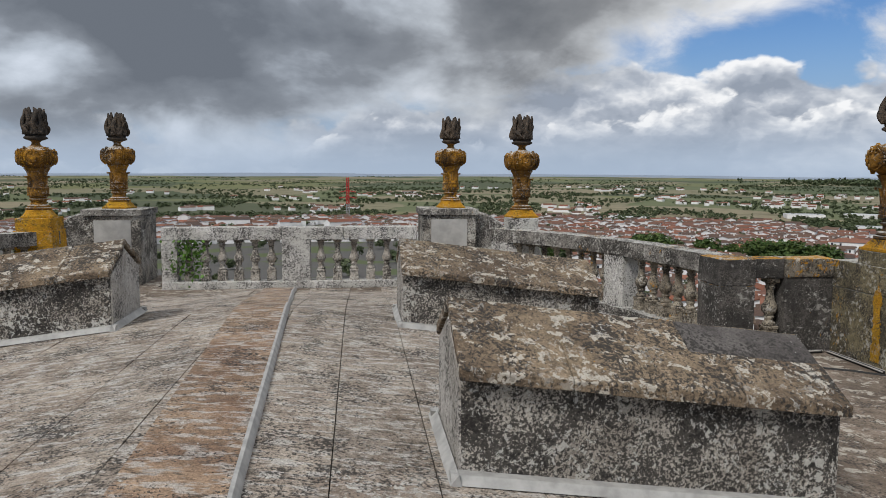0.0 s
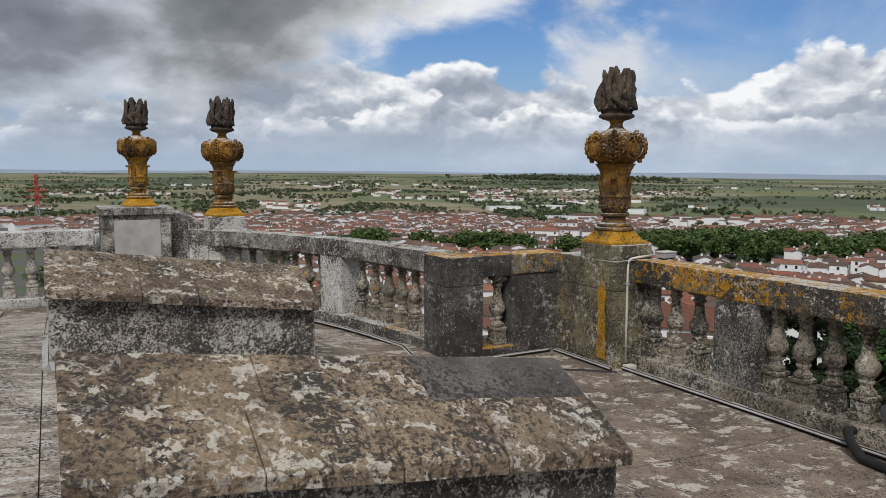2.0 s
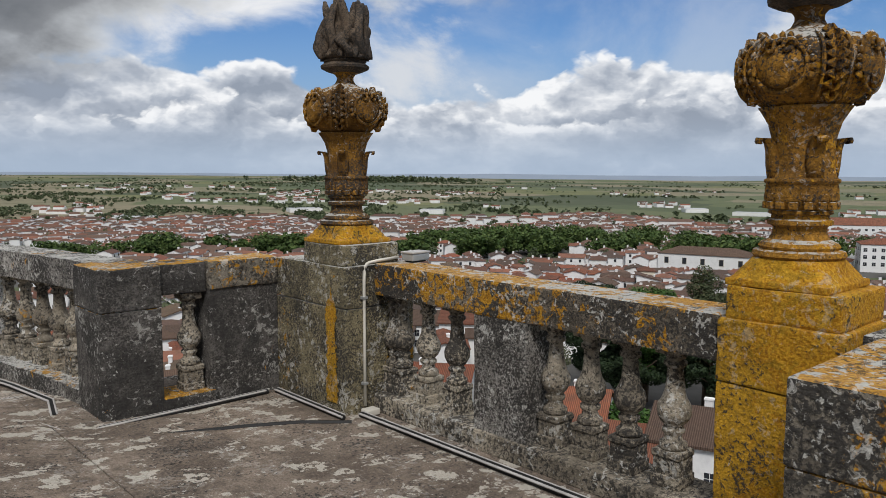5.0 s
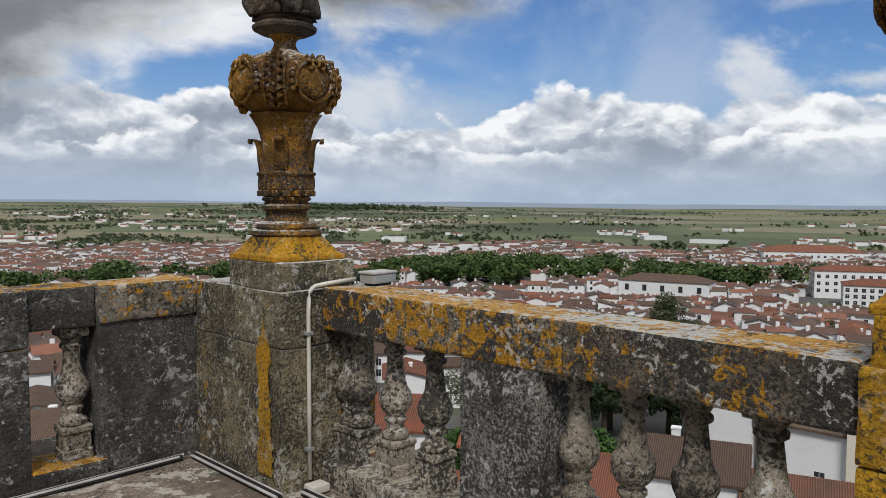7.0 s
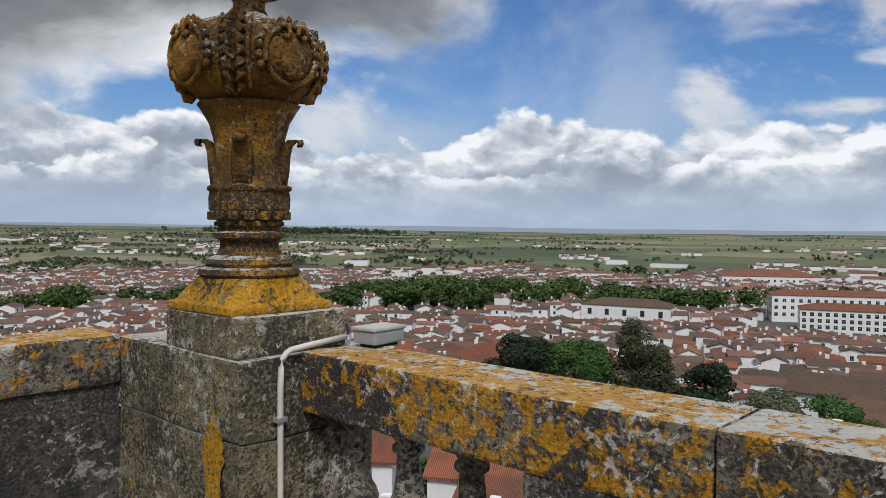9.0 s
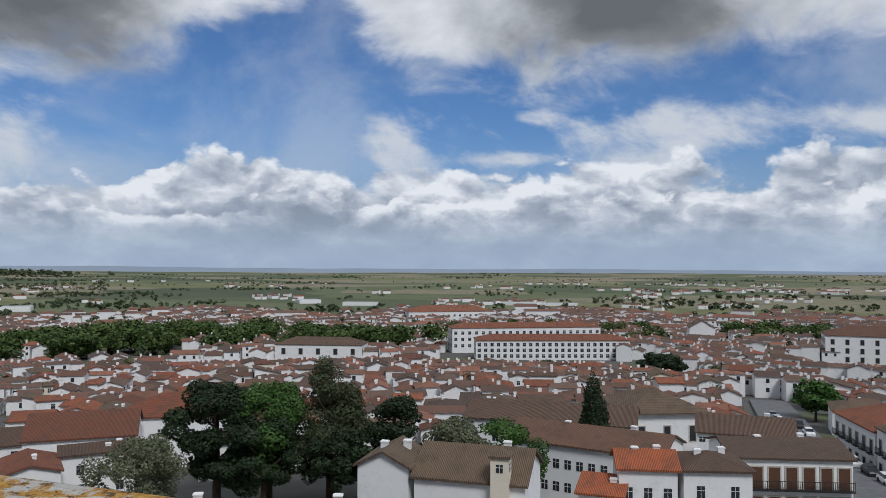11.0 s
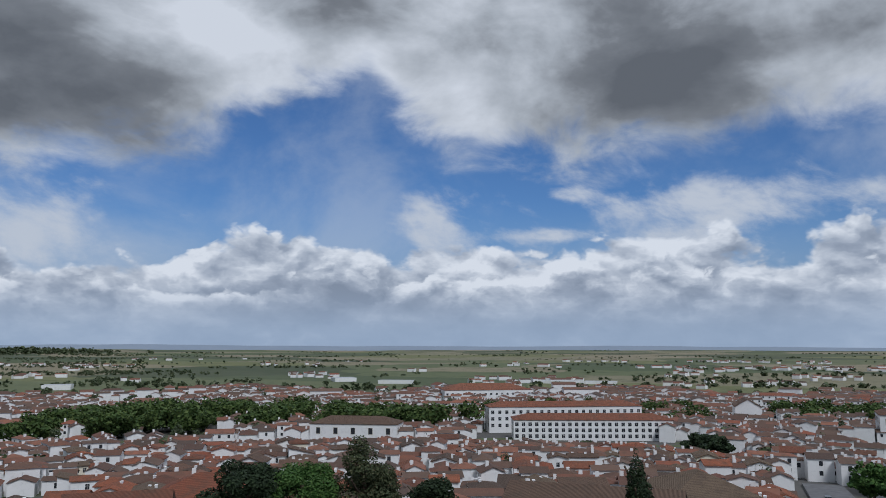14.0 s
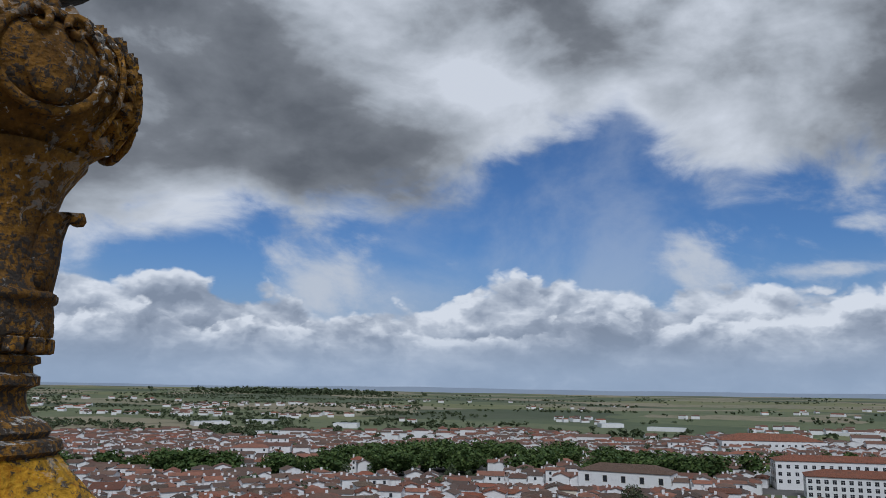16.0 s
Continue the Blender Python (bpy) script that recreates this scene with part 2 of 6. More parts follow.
    if patch:
        vor = nt.nodes.new("ShaderNodeTexVoronoi")
        vor.inputs["Scale"].default_value = patch_scale
        wob = nt.nodes.new("ShaderNodeVectorMath")
        wob.operation = "ADD"
        nt.links.new(pos, wob.inputs[0])
        nt.links.new(xyz_node(nt, math_node(nt, "MULTIPLY", n2, 0.5), math_node(nt, "MULTIPLY", n1, 0.6), math_node(nt, "MULTIPLY", n3, 0.16)), wob.inputs[1])
        nt.links.new(wob.outputs[0], vor.inputs["Vector"])
        pick = nt.nodes.new("ShaderNodeSeparateColor")
        nt.links.new(vor.outputs["Color"], pick.inputs[0])
        size = math_node(nt, "MULTIPLY", smooth(nt, pick.outputs[0], 0.2, 1.0), 0.50 * patch)
        disc = math_node(nt, "MULTIPLY", smooth(nt, math_node(nt, "SUBTRACT", size, vor.outputs["Distance"]), 0.0, 0.05), smooth(nt, n4, 0.26, 0.38))
        col = mix_node(nt, math_node(nt, "MULTIPLY", disc, 0.85), col, (0.53, 0.49, 0.42))
    if orange or top_orange:
        o = math_node(nt, "ADD", noise_node(nt, pos, 15.0, 5, 0.66, 0.6), math_node(nt, "MULTIPLY", math_node(nt, "ADD", noise_node(nt, pos, 1.35, 3, 0.5), -0.5), 0.9))
        othr = math_node(nt, "SUBTRACT", 0.84 - 0.42 * orange, math_node(nt, "MULTIPLY", top, 0.30 * top_orange))
        ora = smooth(nt, math_node(nt, "SUBTRACT", o, othr), 0.0, 0.06)
        ocol = mix_node(nt, smooth(nt, n4, 0.3, 0.7), (0.33, 0.135, 0.006), (0.60, 0.32, 0.022))
        col = mix_node(nt, math_node(nt, "MULTIPLY", ora, 0.9), col, ocol)
    # salt and pepper of tiny crusts
    fine = math_node(nt, "ADD", noise_node(nt, pos, 30.0, 5, 0.72, 0.5), math_node(nt, "MULTIPLY", math_node(nt, "ADD", noise_node(nt, pos, 4.5, 3, 0.6), -0.5), 0.45))
    col = mix_node(nt, math_node(nt, "MULTIPLY", smooth(nt, fine, 0.545, 0.60), pepper * 0.9), col, (0.030, 0.028, 0.026))
    salt = math_node(nt, "ADD", noise_node(nt, pos, 21.0, 5, 0.72, 0.6), math_node(nt, "MULTIPLY", math_node(nt, "ADD", noise_node(nt, pos, 3.1, 3, 0.6), -0.5), 0.5))
    col = mix_node(nt, math_node(nt, "MULTIPLY", smooth(nt, salt, 0.58, 0.63), pepper * 0.8), col, (0.60, 0.585, 0.54))
    nt.links.new(col, bsdf.inputs["Base Color"])
    bsdf.inputs["Roughness"].default_value = 0.92
    h = math_node(nt, "ADD", math_node(nt, "MULTIPLY", n3, 0.7), math_node(nt, "MULTIPLY", n4, 0.4))
    bump_to(nt, bsdf, math_node(nt, "ADD", h, n2), 1.0, 0.016)
    return m


def plain(name, col, rough=0.6, metal=0.0, vary=0.12, scale=6.0):
    m, nt, bsdf = new_material(name)
    pos = nt.nodes.new("ShaderNodeNewGeometry").outputs["Position"]
    n = noise_node(nt, pos, scale, 5, 0.6)
    c = mix_node(nt, smooth(nt, n, 0.3, 0.7), tuple(v * (1 - vary) for v in col), tuple(min(1, v * (1 + vary)) for v in col))
    nt.links.new(c, bsdf.inputs["Base Color"])
    bsdf.inputs["Roughness"].default_value, bsdf.inputs["Metallic"].default_value = rough, metal
    bump_to(nt, bsdf, noise_node(nt, pos, scale * 8, 3), 0.2, 0.004)
    return m


M_SLAB = stone("roof_slab_stone", (0.49, 0.43, 0.365), (0.29, 0.235, 0.19), crust=0.36, white=0.46, streak=1.0, vary=0.6, pepper=0.35)
M_STRIP = stone("ridge_strip_stone", (0.42, 0.30, 0.205), (0.27, 0.175, 0.12), crust=0.32, white=0.42, streak=0.8, vary=0.5, pepper=0.25)
M_TERRACE = stone("terrace_stone", (0.31, 0.25, 0.20), (0.18, 0.142, 0.112), crust=0.2, white=0.48, vary=0.4, patch=1.1, pepper=0.25)
M_BODY = stone("crusted_render", (0.54, 0.50, 0.44), (0.34, 0.305, 0.26), crust=0.74, white=0.70, grain=1.35, pepper=1.0)
M_END = stone("pale_render", (0.56, 0.53, 0.49), (0.40, 0.37, 0.33), crust=0.35, white=0.5)
M_LID = stone("lichened_lid_stone", (0.31, 0.24, 0.165), (0.155, 0.115, 0.08), crust=0.50, white=0.46, orange=0.16, vary=0.5, patch=1.05, pepper=0.42, patch_scale=13.0)
M_GREY = stone("grey_parapet_stone", (0.42, 0.395, 0.36), (0.19, 0.175, 0.155), crust=0.70, white=0.66, orange=0.20, top_white=0.6, top_orange=0.35, grain=1.5, pepper=0.9)
M_PALE = stone("pale_parapet_stone", (0.74, 0.72, 0.69), (0.50, 0.48, 0.45), crust=0.50, white=0.95, top_white=0.3, pepper=0.55)
M_DARK = stone("dark_parapet_stone", (0.165, 0.152, 0.138), (0.062, 0.058, 0.054), crust=0.55, white=0.42, orange=0.22, top_orange=1.1, top_white=0.7, grain=1.6, pepper=0.6)
M_PIER = stone("lichened_pier_stone", (0.30, 0.255, 0.155), (0.14, 0.12, 0.075), crust=0.60, white=0.40, orange=0.36, top_white=1.1, grain=1.5, pepper=0.7)
M_RAIL = stone("lichened_rail_stone", (0.27, 0.225, 0.17), (0.10, 0.084, 0.064), crust=0.70, white=0.46, orange=0.76, top_white=1.7, top_orange=0.30, grain=1.5, pepper=0.9)
M_WALLEND = stone("wall_end_stone", (0.32, 0.285, 0.225), (0.14, 0.12, 0.095), crust=0.62, white=0.50, orange=0.44, top_white=0.9, top_orange=0.6, pepper=0.8)
M_ORANGE = stone("orange_lichen_stone", (0.56, 0.31, 0.024), (0.37, 0.20, 0.016), crust=0.34, white=0.26, orange=0.88, top_white=0.6, pepper=0.28)
M_BALUSTER = stone("baluster_stone", (0.44, 0.385, 0.30), (0.20, 0.17, 0.13), crust=0.52, white=0.50, orange=0.26, pepper=0.7)
M_BALPALE = stone("pale_baluster_stone", (0.56, 0.52, 0.46), (0.30, 0.265, 0.225), crust=0.50, white=0.66, orange=0.08, pepper=0.5)
M_URN = stone("urn_stone", (0.42, 0.205, 0.028), (0.14, 0.068, 0.015), crust=0.46, white=0.36, orange=0.48, top_white=0.9, grain=1.5, pepper=0.40)
M_FLAME = stone("flame_stone", (0.150, 0.111, 0.078), (0.072, 0.055, 0.044), crust=0.6, white=0.12, orange=0.1, grain=1.5)
M_SLATE = stone("dark_patch_slab", (0.17, 0.155, 0.145), (0.10, 0.09, 0.085), crust=0.45, white=0.3)
M_LEAD = plain("weathered_lead", (0.38, 0.375, 0.36), 0.6, 0.0, 0.2, 9.0)
M_CONDUIT = plain("pale_conduit", (0.62, 0.59, 0.52), 0.5, 0.0, 0.1)
M_CABLE = plain("strip_cable", (0.45, 0.43, 0.41), 0.5, 0.0, 0.15)
M_LAMP = plain("grey_lamp_metal", (0.45, 0.46, 0.46), 0.4, 0.5, 0.08)
M_BLACK = plain("black_rubber", (0.02, 0.02, 0.02), 0.6)
M_PANEL = plain("pedestal_panel_render", (0.42, 0.41, 0.39), 0.9, 0.0, 0.15, 5.0)
M_IVY = plain("ivy_leaf", (0.075, 0.16, 0.025), 0.55, 0.0, 0.4, 18.0)


# ---- building helpers ----
def finish(name, bm, mat, smooth_shade=False):
    bmesh.ops.recalc_face_normals(bm, faces=bm.faces[:])
    me = bpy.data.meshes.new(name)
    bm.to_mesh(me)
    bm.free()
    for mm in mat if isinstance(mat, (list, tuple)) else [mat]:
        me.materials.append(mm)
    if smooth_shade:
        for p in me.polygons:
            p.use_smooth = True
    return me


def part(name, bm, mat, parent, label="", smooth_shade=False):
    ob = new(name, finish(name, bm, mat, smooth_shade))
    ob.parent = parent
    return tagged(ob, label) if label else ob


def thing(name, m, label, category, group="", kind=""):
    ob = new(name)
    ob.empty_display_size = 0.1
    ob.matrix_basis = m
    return tagged(ob, label, category, group, kind)


def add_box(bm, x0, x1, y0, y1, z0, z1, bevel=0.0):
    r = bmesh.ops.create_cube(bm, size=1.0)
    bmesh.ops.scale(bm, vec=(x1 - x0, y1 - y0, z1 - z0), verts=r["verts"])
    bmesh.ops.translate(bm, vec=((x0 + x1) / 2, (y0 + y1) / 2, (z0 + z1) / 2), verts=r["verts"])
    if bevel:
        edges = list({e for v in r["verts"] for e in v.link_edges})
        bmesh.ops.bevel(bm, geom=edges, offset=bevel, segments=2, profile=0.6, affect="EDGES")


def worn(bm, amp=0.006, size=0.16, rounds=2, scale=7.0):
    """Cut long edges and shift the points a little, as on weathered stone."""
    for _ in range(rounds):
        long = [e for e in bm.edges if e.calc_length() > size]
        if long:
            bmesh.ops.subdivide_edges(bm, edges=long, cuts=1, use_grid_fill=True)
    for v in bm.verts:
        v.co += noise.noise_vector(v.co * scale + Vector((3.1, 7.7, 1.3))) * amp


def worn_box(x0, x1, y0, y1, z0, z1, bevel=0.012, amp=0.006, size=0.16):
    bm = bmesh.new()
    add_box(bm, x0, x1, y0, y1, z0, z1, bevel)
    worn(bm, amp, size)
    return bm


def lathe(bm, profile, n=20, wave=None, square=0.0):
    """A turned body from rows of (radius, height). wave(angle, height): a factor on the radius."""
    rings = []
    for r, z in profile:
        ring = []
        for k in range(n):
            a = 2 * math.pi * k / n
            f = wave(a, z) if wave else 1.0
            ring.append(bm.verts.new((r * f * math.cos(a), r * f * math.sin(a), z)))
        rings.append(ring)
    for lo, hi in zip(rings, rings[1:]):
        for k in range(n):
            bm.faces.new((lo[k], lo[(k + 1) % n], hi[(k + 1) % n], hi[k]))
    bm.faces.new(rings[0][::-1])
    bm.faces.new(rings[-1])


def tube(bm, pts, radius, n=8):
    """A round bar along the points."""
    pts = [Vector(p) for p in pts]
    rings = []
    for i, p in enumerate(pts):
        d = (pts[min(i + 1, len(pts) - 1)] - pts[max(i - 1, 0)]).normalized()
        side = d.orthogonal().normalized() if abs(d.z) > 0.9 else d.cross(Vector((0, 0, 1))).normalized()
        other = d.cross(side)
        rings.append([bm.verts.new(p + radius * (side * math.cos(2 * math.pi * k / n) + other * math.sin(2 * math.pi * k / n))) for k in range(n)])
    for lo, hi in zip(rings, rings[1:]):
        for k in range(n):
            bm.faces.new((lo[k], lo[(k + 1) % n], hi[(k + 1) % n], hi[k]))
    bm.faces.new(rings[0][::-1])
    bm.faces.new(rings[-1])


# ---- the roof terrace, laid out in its own axes: u along the far parapet, v towards it ----
TURN = 13.0
TERR = pose(0, 0, 0, 0, 0, TURN)
AXIS = 1.75


def at_uv(u, v, z=0.0, turn=0.0):
    return TERR @ pose(u, v, z, 0, 0, turn)


def roof_z(u, v):
    r = math.hypot(u - AXIS - 0.15, max(0.0, v - 6.6) * 0.95)
    return max(0.0, 0.66 - 0.13 * r)


def arc_point(s, mirror=False):
    """The middle of the bowed parapet, s from 0 (at the far pedestal) to 1."""
    p0, p1, p2 = (5.35, 12.0), (6.95, 10.3), (7.24, 7.3)
    u = (1 - s) ** 2 * p0[0] + 2 * s * (1 - s) * p1[0] + s * s * p2[0]
    v = (1 - s) ** 2 * p0[1] + 2 * s * (1 - s) * p1[1] + s * s * p2[1]
    return (2 * 1.6 - u if mirror else u, v)


def build_masonry():
    outline = [(-14, -16), (9.05, -16), (9.05, 6.95), (7.5, 6.95)]
    right = [arc_point(1 - k / 8) for k in range(9)]
    outline += [(u + 0.2, v + 0.12) for u, v in right]
    outline += [(6.5, 13.5), (5.6, 14.5), (4.0, 14.5), (4.0, 12.85), (-0.75, 12.85), (-0.75, 14.5), (-2.4, 14.5), (-3.2, 13.4)]
    left = [arc_point(k / 8, True) for k in range(9)]
    outline += [(u - 0.2, v + 0.12) for u, v in left]
    outline += [(-4.4, 6.95), (-5.9, 6.95), (-5.9, 0.0), (-14, 0.0)]
    bm = bmesh.new()
    lo = [bm.verts.new((u, v, -30.0)) for u, v in outline]
    hi = [bm.verts.new((u, v, -0.01)) for u, v in outline]
    n = len(outline)
    for k in range(n):
        bm.faces.new((lo[k], lo[(k + 1) % n], hi[(k + 1) % n], hi[k]))
    bm.faces.new(hi)
    bm.faces.new(lo[::-1])
    ob = new("wall_outer", finish("wall_outer", bm, M_TERRACE))
    ob.matrix_basis = TERR
    tagged(ob, "weathered stone walls carrying the roof terrace", "wall", kind="structure")
    # sloped roof bed
    bm = bmesh.new()
    grid = {}
    us = [-3.4 + 0.35 * k for k in range(31)]
    vs = [-12 + 0.4 * k for k in range(62)]
    for i, u in enumerate(us):
        for j, v in enumerate(vs):
            z = roof_z(u, v)
            grid[i, j] = bm.verts.new((u, v, z - 0.035 if z > 0.04 else -0.02 + 0.025 * (z > 0)))
    for i in range(len(us) - 1):
        for j in range(len(vs) - 1):
            q = [grid[i, j], grid[i + 1, j], grid[i + 1, j + 1], grid[i, j + 1]]
            if max(x.co.z for x in q) > -0.01:
                bm.faces.new(q)
    bmesh.ops.delete(bm, geom=[v for v in bm.verts if not v.link_faces], context="VERTS")
    ob = new("roof", finish("roof", bm, M_SLAB))
    ob.matrix_basis = TERR
    tagged(ob, "low stone-slabbed roof with lichen streaks", "roof", kind="structure")
    return ob


ROOF = build_masonry()


class Parapet:
    """A run of parapet along +x of its own frame, inner face at y = 0, outer at y = width (towards +y)."""

    def __init__(self, m, label, group):
        self.ob = thing("balustrade", m, label, "balustrade", group)

    def rail(self, x0, x1, mat, z0=0.87, z1=1.10, y0=-0.02, y1=0.30, joints=()):
        cuts = [x0, *joints, x1]
        for a, b in zip(cuts, cuts[1:]):
            part("rail", worn_box(a + 0.003, b - 0.003, y0, y1, z0, z1, 0.014, 0.007, 0.13), mat, self.ob)

    def plinth(self, x0, x1, mat, height=0.125):
        part("plinth", worn_box(x0, x1, -0.035, 0.31, -0.02, height, 0.02, 0.008, 0.2), mat, self.ob)

    def post(self, x0, x1, mat, y0=-0.015, y1=0.29):
        part("post", worn_box(x0, x1, y0, y1, 0.1, 0.88, 0.012, 0.008, 0.15), mat, self.ob)

    def baluster(self, x, mesh, y=0.14, z=0.12, turn=0.0):
        ob = new("baluster", mesh)
        ob.parent = self.ob
        ob.matrix_basis = pose(x, y, z, 0, 0, turn)


def baluster_mesh(mat):
    bm = bmesh.new()
    add_box(bm, -0.082, 0.082, -0.082, 0.082, 0.0, 0.07, 0.01)
    add_box(bm, -0.074, 0.074, -0.074, 0.074, 0.065, 0.165, 0.008)
    add_box(bm, -0.082, 0.082, -0.082, 0.082, 0.16, 0.20, 0.01)
    prof = [(0.070, 0.20), (0.074, 0.215), (0.074, 0.235), (0.052, 0.25), (0.044, 0.275), (0.060, 0.295), (0.060, 0.31),
            (0.046, 0.325), (0.070, 0.35), (0.088, 0.385), (0.091, 0.42), (0.084, 0.445), (0.068, 0.47), (0.054, 0.51), (0.045, 0.57), (0.041, 0.635),
            (0.060, 0.65), (0.060, 0.668), (0.046, 0.68), (0.062, 0.705), (0.07, 0.715)]
    lathe(bm, prof, 16)
    add_box(bm, -0.078, 0.078, -0.078, 0.078, 0.712, 0.765, 0.01)
    for v in bm.verts:
        v.co += noise.noise_vector(v.co * 9.0) * 0.005
    return finish("baluster", bm, mat, False)


BAL = baluster_mesh(M_BALUSTER)
BAL_PALE = baluster_mesh(M_BALPALE)
for me in (BAL, BAL_PALE):
    for p in me.polygons:
        p.use_smooth = len(p.vertices) == 4 and abs(p.normal.z) < 0.85 and p.area < 0.0022


def straight_parapets():
    # from the corner pier towards the yellow pier: local x runs along -v
    m = TERR @ pose(8.66, 5.89, 0, 0, 0, -90)
    p = Parapet(m, "stone balustrade with orange and white lichen on its rail", "parapet runs")
    p.rail(0.0, 2.72, M_RAIL, joints=(1.62,))
    p.plinth(0.0, 2.72, M_BALUSTER)
    for v in (5.985, 5.75, 5.46, 5.16, 4.29, 4.03, 3.765, 3.49):
        p.baluster(max(0.05, 5.89 - v), BAL)
    p.post(1.05, 1.50, M_GREY)
    # beyond the yellow pier
    m = TERR @ pose(8.66, 2.55, 0, 0, 0, -90)
    p = Parapet(m, "stone balustrade running on past the yellow pier", "parapet runs")
    p.rail(0.0, 6.0, M_GREY, joints=(1.4, 3.4))
    p.plinth(0.0, 6.0, M_GREY)
    for k in range(18):
        p.baluster(0.3 + 0.3 * k, BAL)
    # far parapet between the pedestals
    m = TERR @ pose(-0.57, 12.5, 0)
    p = Parapet(m, "pale lichen-spotted stone balustrade across the far end", "parapet runs")
    p.rail(0.0, 4.55, M_PALE, joints=(2.1, 3.2))
    p.plinth(0.0, 4.55, M_PALE)
    p.post(0.0, 0.27, M_PALE)
    p.post(2.10, 2.60, M_PALE)
    p.post(4.30, 4.55, M_DARK)
    for k in range(6):
        p.baluster(0.45 + 0.29 * k, BAL_PALE)
    for k in range(5):
        p.baluster(2.79 + 0.30 * k, BAL_PALE)
    # short return beside the corner pier, with one baluster in its gap
    m = TERR @ pose(7.42, 6.85, 0)
    p = Parapet(m, "dark stone parapet return with a single baluster", "parapet runs")
    p.rail(0.0, 0.96, M_DARK, y0=0.02, y1=0.32, joints=(0.37,))
    part("rail_lip", worn_box(0.37, 0.958, -0.03, 0.30, 0.885, 1.103, 0.02, 0.008, 0.14), M_WALLEND, p.ob, "projecting coping block with orange lichen")
    p.plinth(0.0, 0.40, M_DARK, 0.11)
    part("panel", worn_box(0.37, 0.96, -0.01, 0.30, -0.02, 0.90, 0.015, 0.008, 0.15), M_DARK, p.ob)
    p.baluster(0.27, BAL, z=0.10)


straight_parapets()


def bowed_parapet(mirror):
    m = TERR.copy()
    p = Parapet(m, "bowed stone balustrade with a flat coping and black crust", "parapet runs")
    steps = 26
    pts = [arc_point(k / steps, mirror) for k in range(steps + 1)]
    dirs = []
    for k in range(steps + 1):
        a, b = pts[max(k - 1, 0)], pts[min(k + 1, steps)]
        d = Vector((b[0] - a[0], b[1] - a[1])).normalized()
        dirs.append(Vector((-d.y, d.x)))

    def sweep(name, w0, w1, z0, z1, mat, k0=0, k1=steps):
        bm = bmesh.new()
        rows = []
        for k in range(k0, k1 + 1):
            c, nrm = Vector(pts[k]), dirs[k]
            rows.append([bm.verts.new((*(c + nrm * w), z)) for w, z in ((w0, z0), (w1, z0), (w1, z1), (w0, z1))])
        for lo, hi in zip(rows, rows[1:]):
            for j in range(4):
                bm.faces.new((lo[j], lo[(j + 1) % 4], hi[(j + 1) % 4], hi[j]))
        bm.faces.new(rows[0])
        bm.faces.new(rows[-1][::-1])
        bmesh.ops.recalc_face_normals(bm, faces=bm.faces[:])
        worn(bm, 0.008, 0.17, 1)
        part(name, bm, mat, p.ob)

    half = steps // 2
    sweep("rail", -0.16, 0.16, 0.88, 1.10, M_GREY, 0, half)
    sweep("rail", -0.16, 0.16, 0.88, 1.10, M_GREY, half, steps)
    sweep("plinth", -0.22, 0.22, -0.02, 0.13, M_GREY)
    total = sum((Vector(a) - Vector(b)).length for a, b in zip(pts, pts[1:]))

    def place(dist):
        for k in range(steps):
            seg = (Vector(pts[k + 1]) - Vector(pts[k])).length
            if dist <= seg:
                q = Vector(pts[k]).lerp(Vector(pts[k + 1]), dist / seg)
                d = Vector(pts[k + 1]) - Vector(pts[k])
                return q, math.degrees(math.atan2(d.y, d.x))
            dist -= seg
        return Vector(pts[-1]), -90.0

    mid = total * 0.56
    for a, w, mat in ((0.18, 0.34, M_PALE), (mid, 0.46, M_PALE)):
        q, turn = place(a)
        bm = worn_box(-w / 2, w / 2, -0.15, 0.15, 0.1, 0.89, 0.012, 0.008)
        ob = part("post", bm, mat, p.ob)
        ob.matrix_basis = pose(q.x, q.y, 0, 0, 0, turn)
    d = 0.52
    while d < total - 0.12:
        if abs(d - mid) > 0.30:
            q, turn = place(d)
            ob = new("baluster", BAL)
            ob.parent = p.ob
            ob.matrix_basis = pose(q.x, q.y, 0.12, 0, 0, turn)
        d += 0.285


bowed_parapet(False)
bowed_parapet(True)


def pier(name, u0, u1, v0, v1, z1, mat, label, block=None, block_mat=None, base_z=-0.02):
    cu, cv = (u0 + u1) / 2, (v0 + v1) / 2
    ob = thing(name, at_uv(cu, cv), label, "pier", "parapet piers")
    seam = z1 * 0.72
    part("shaft", worn_box(u0 - cu, u1 - cu, v0 - cv, v1 - cv, base_z, seam - 0.004, 0.014, 0.008), mat, ob)
    part("cap", worn_box(u0 - cu - 0.004, u1 - cu + 0.004, v0 - cv - 0.004, v1 - cv + 0.004, seam, z1, 0.014, 0.008), mat, ob)
    if block:
        a0, a1, b0, b1, top = block
        part("block", worn_box(a0 - cu, a1 - cu, b0 - cv, b1 - cv, z1 - 0.002, top, 0.016, 0.008), block_mat or mat, ob)
    return ob


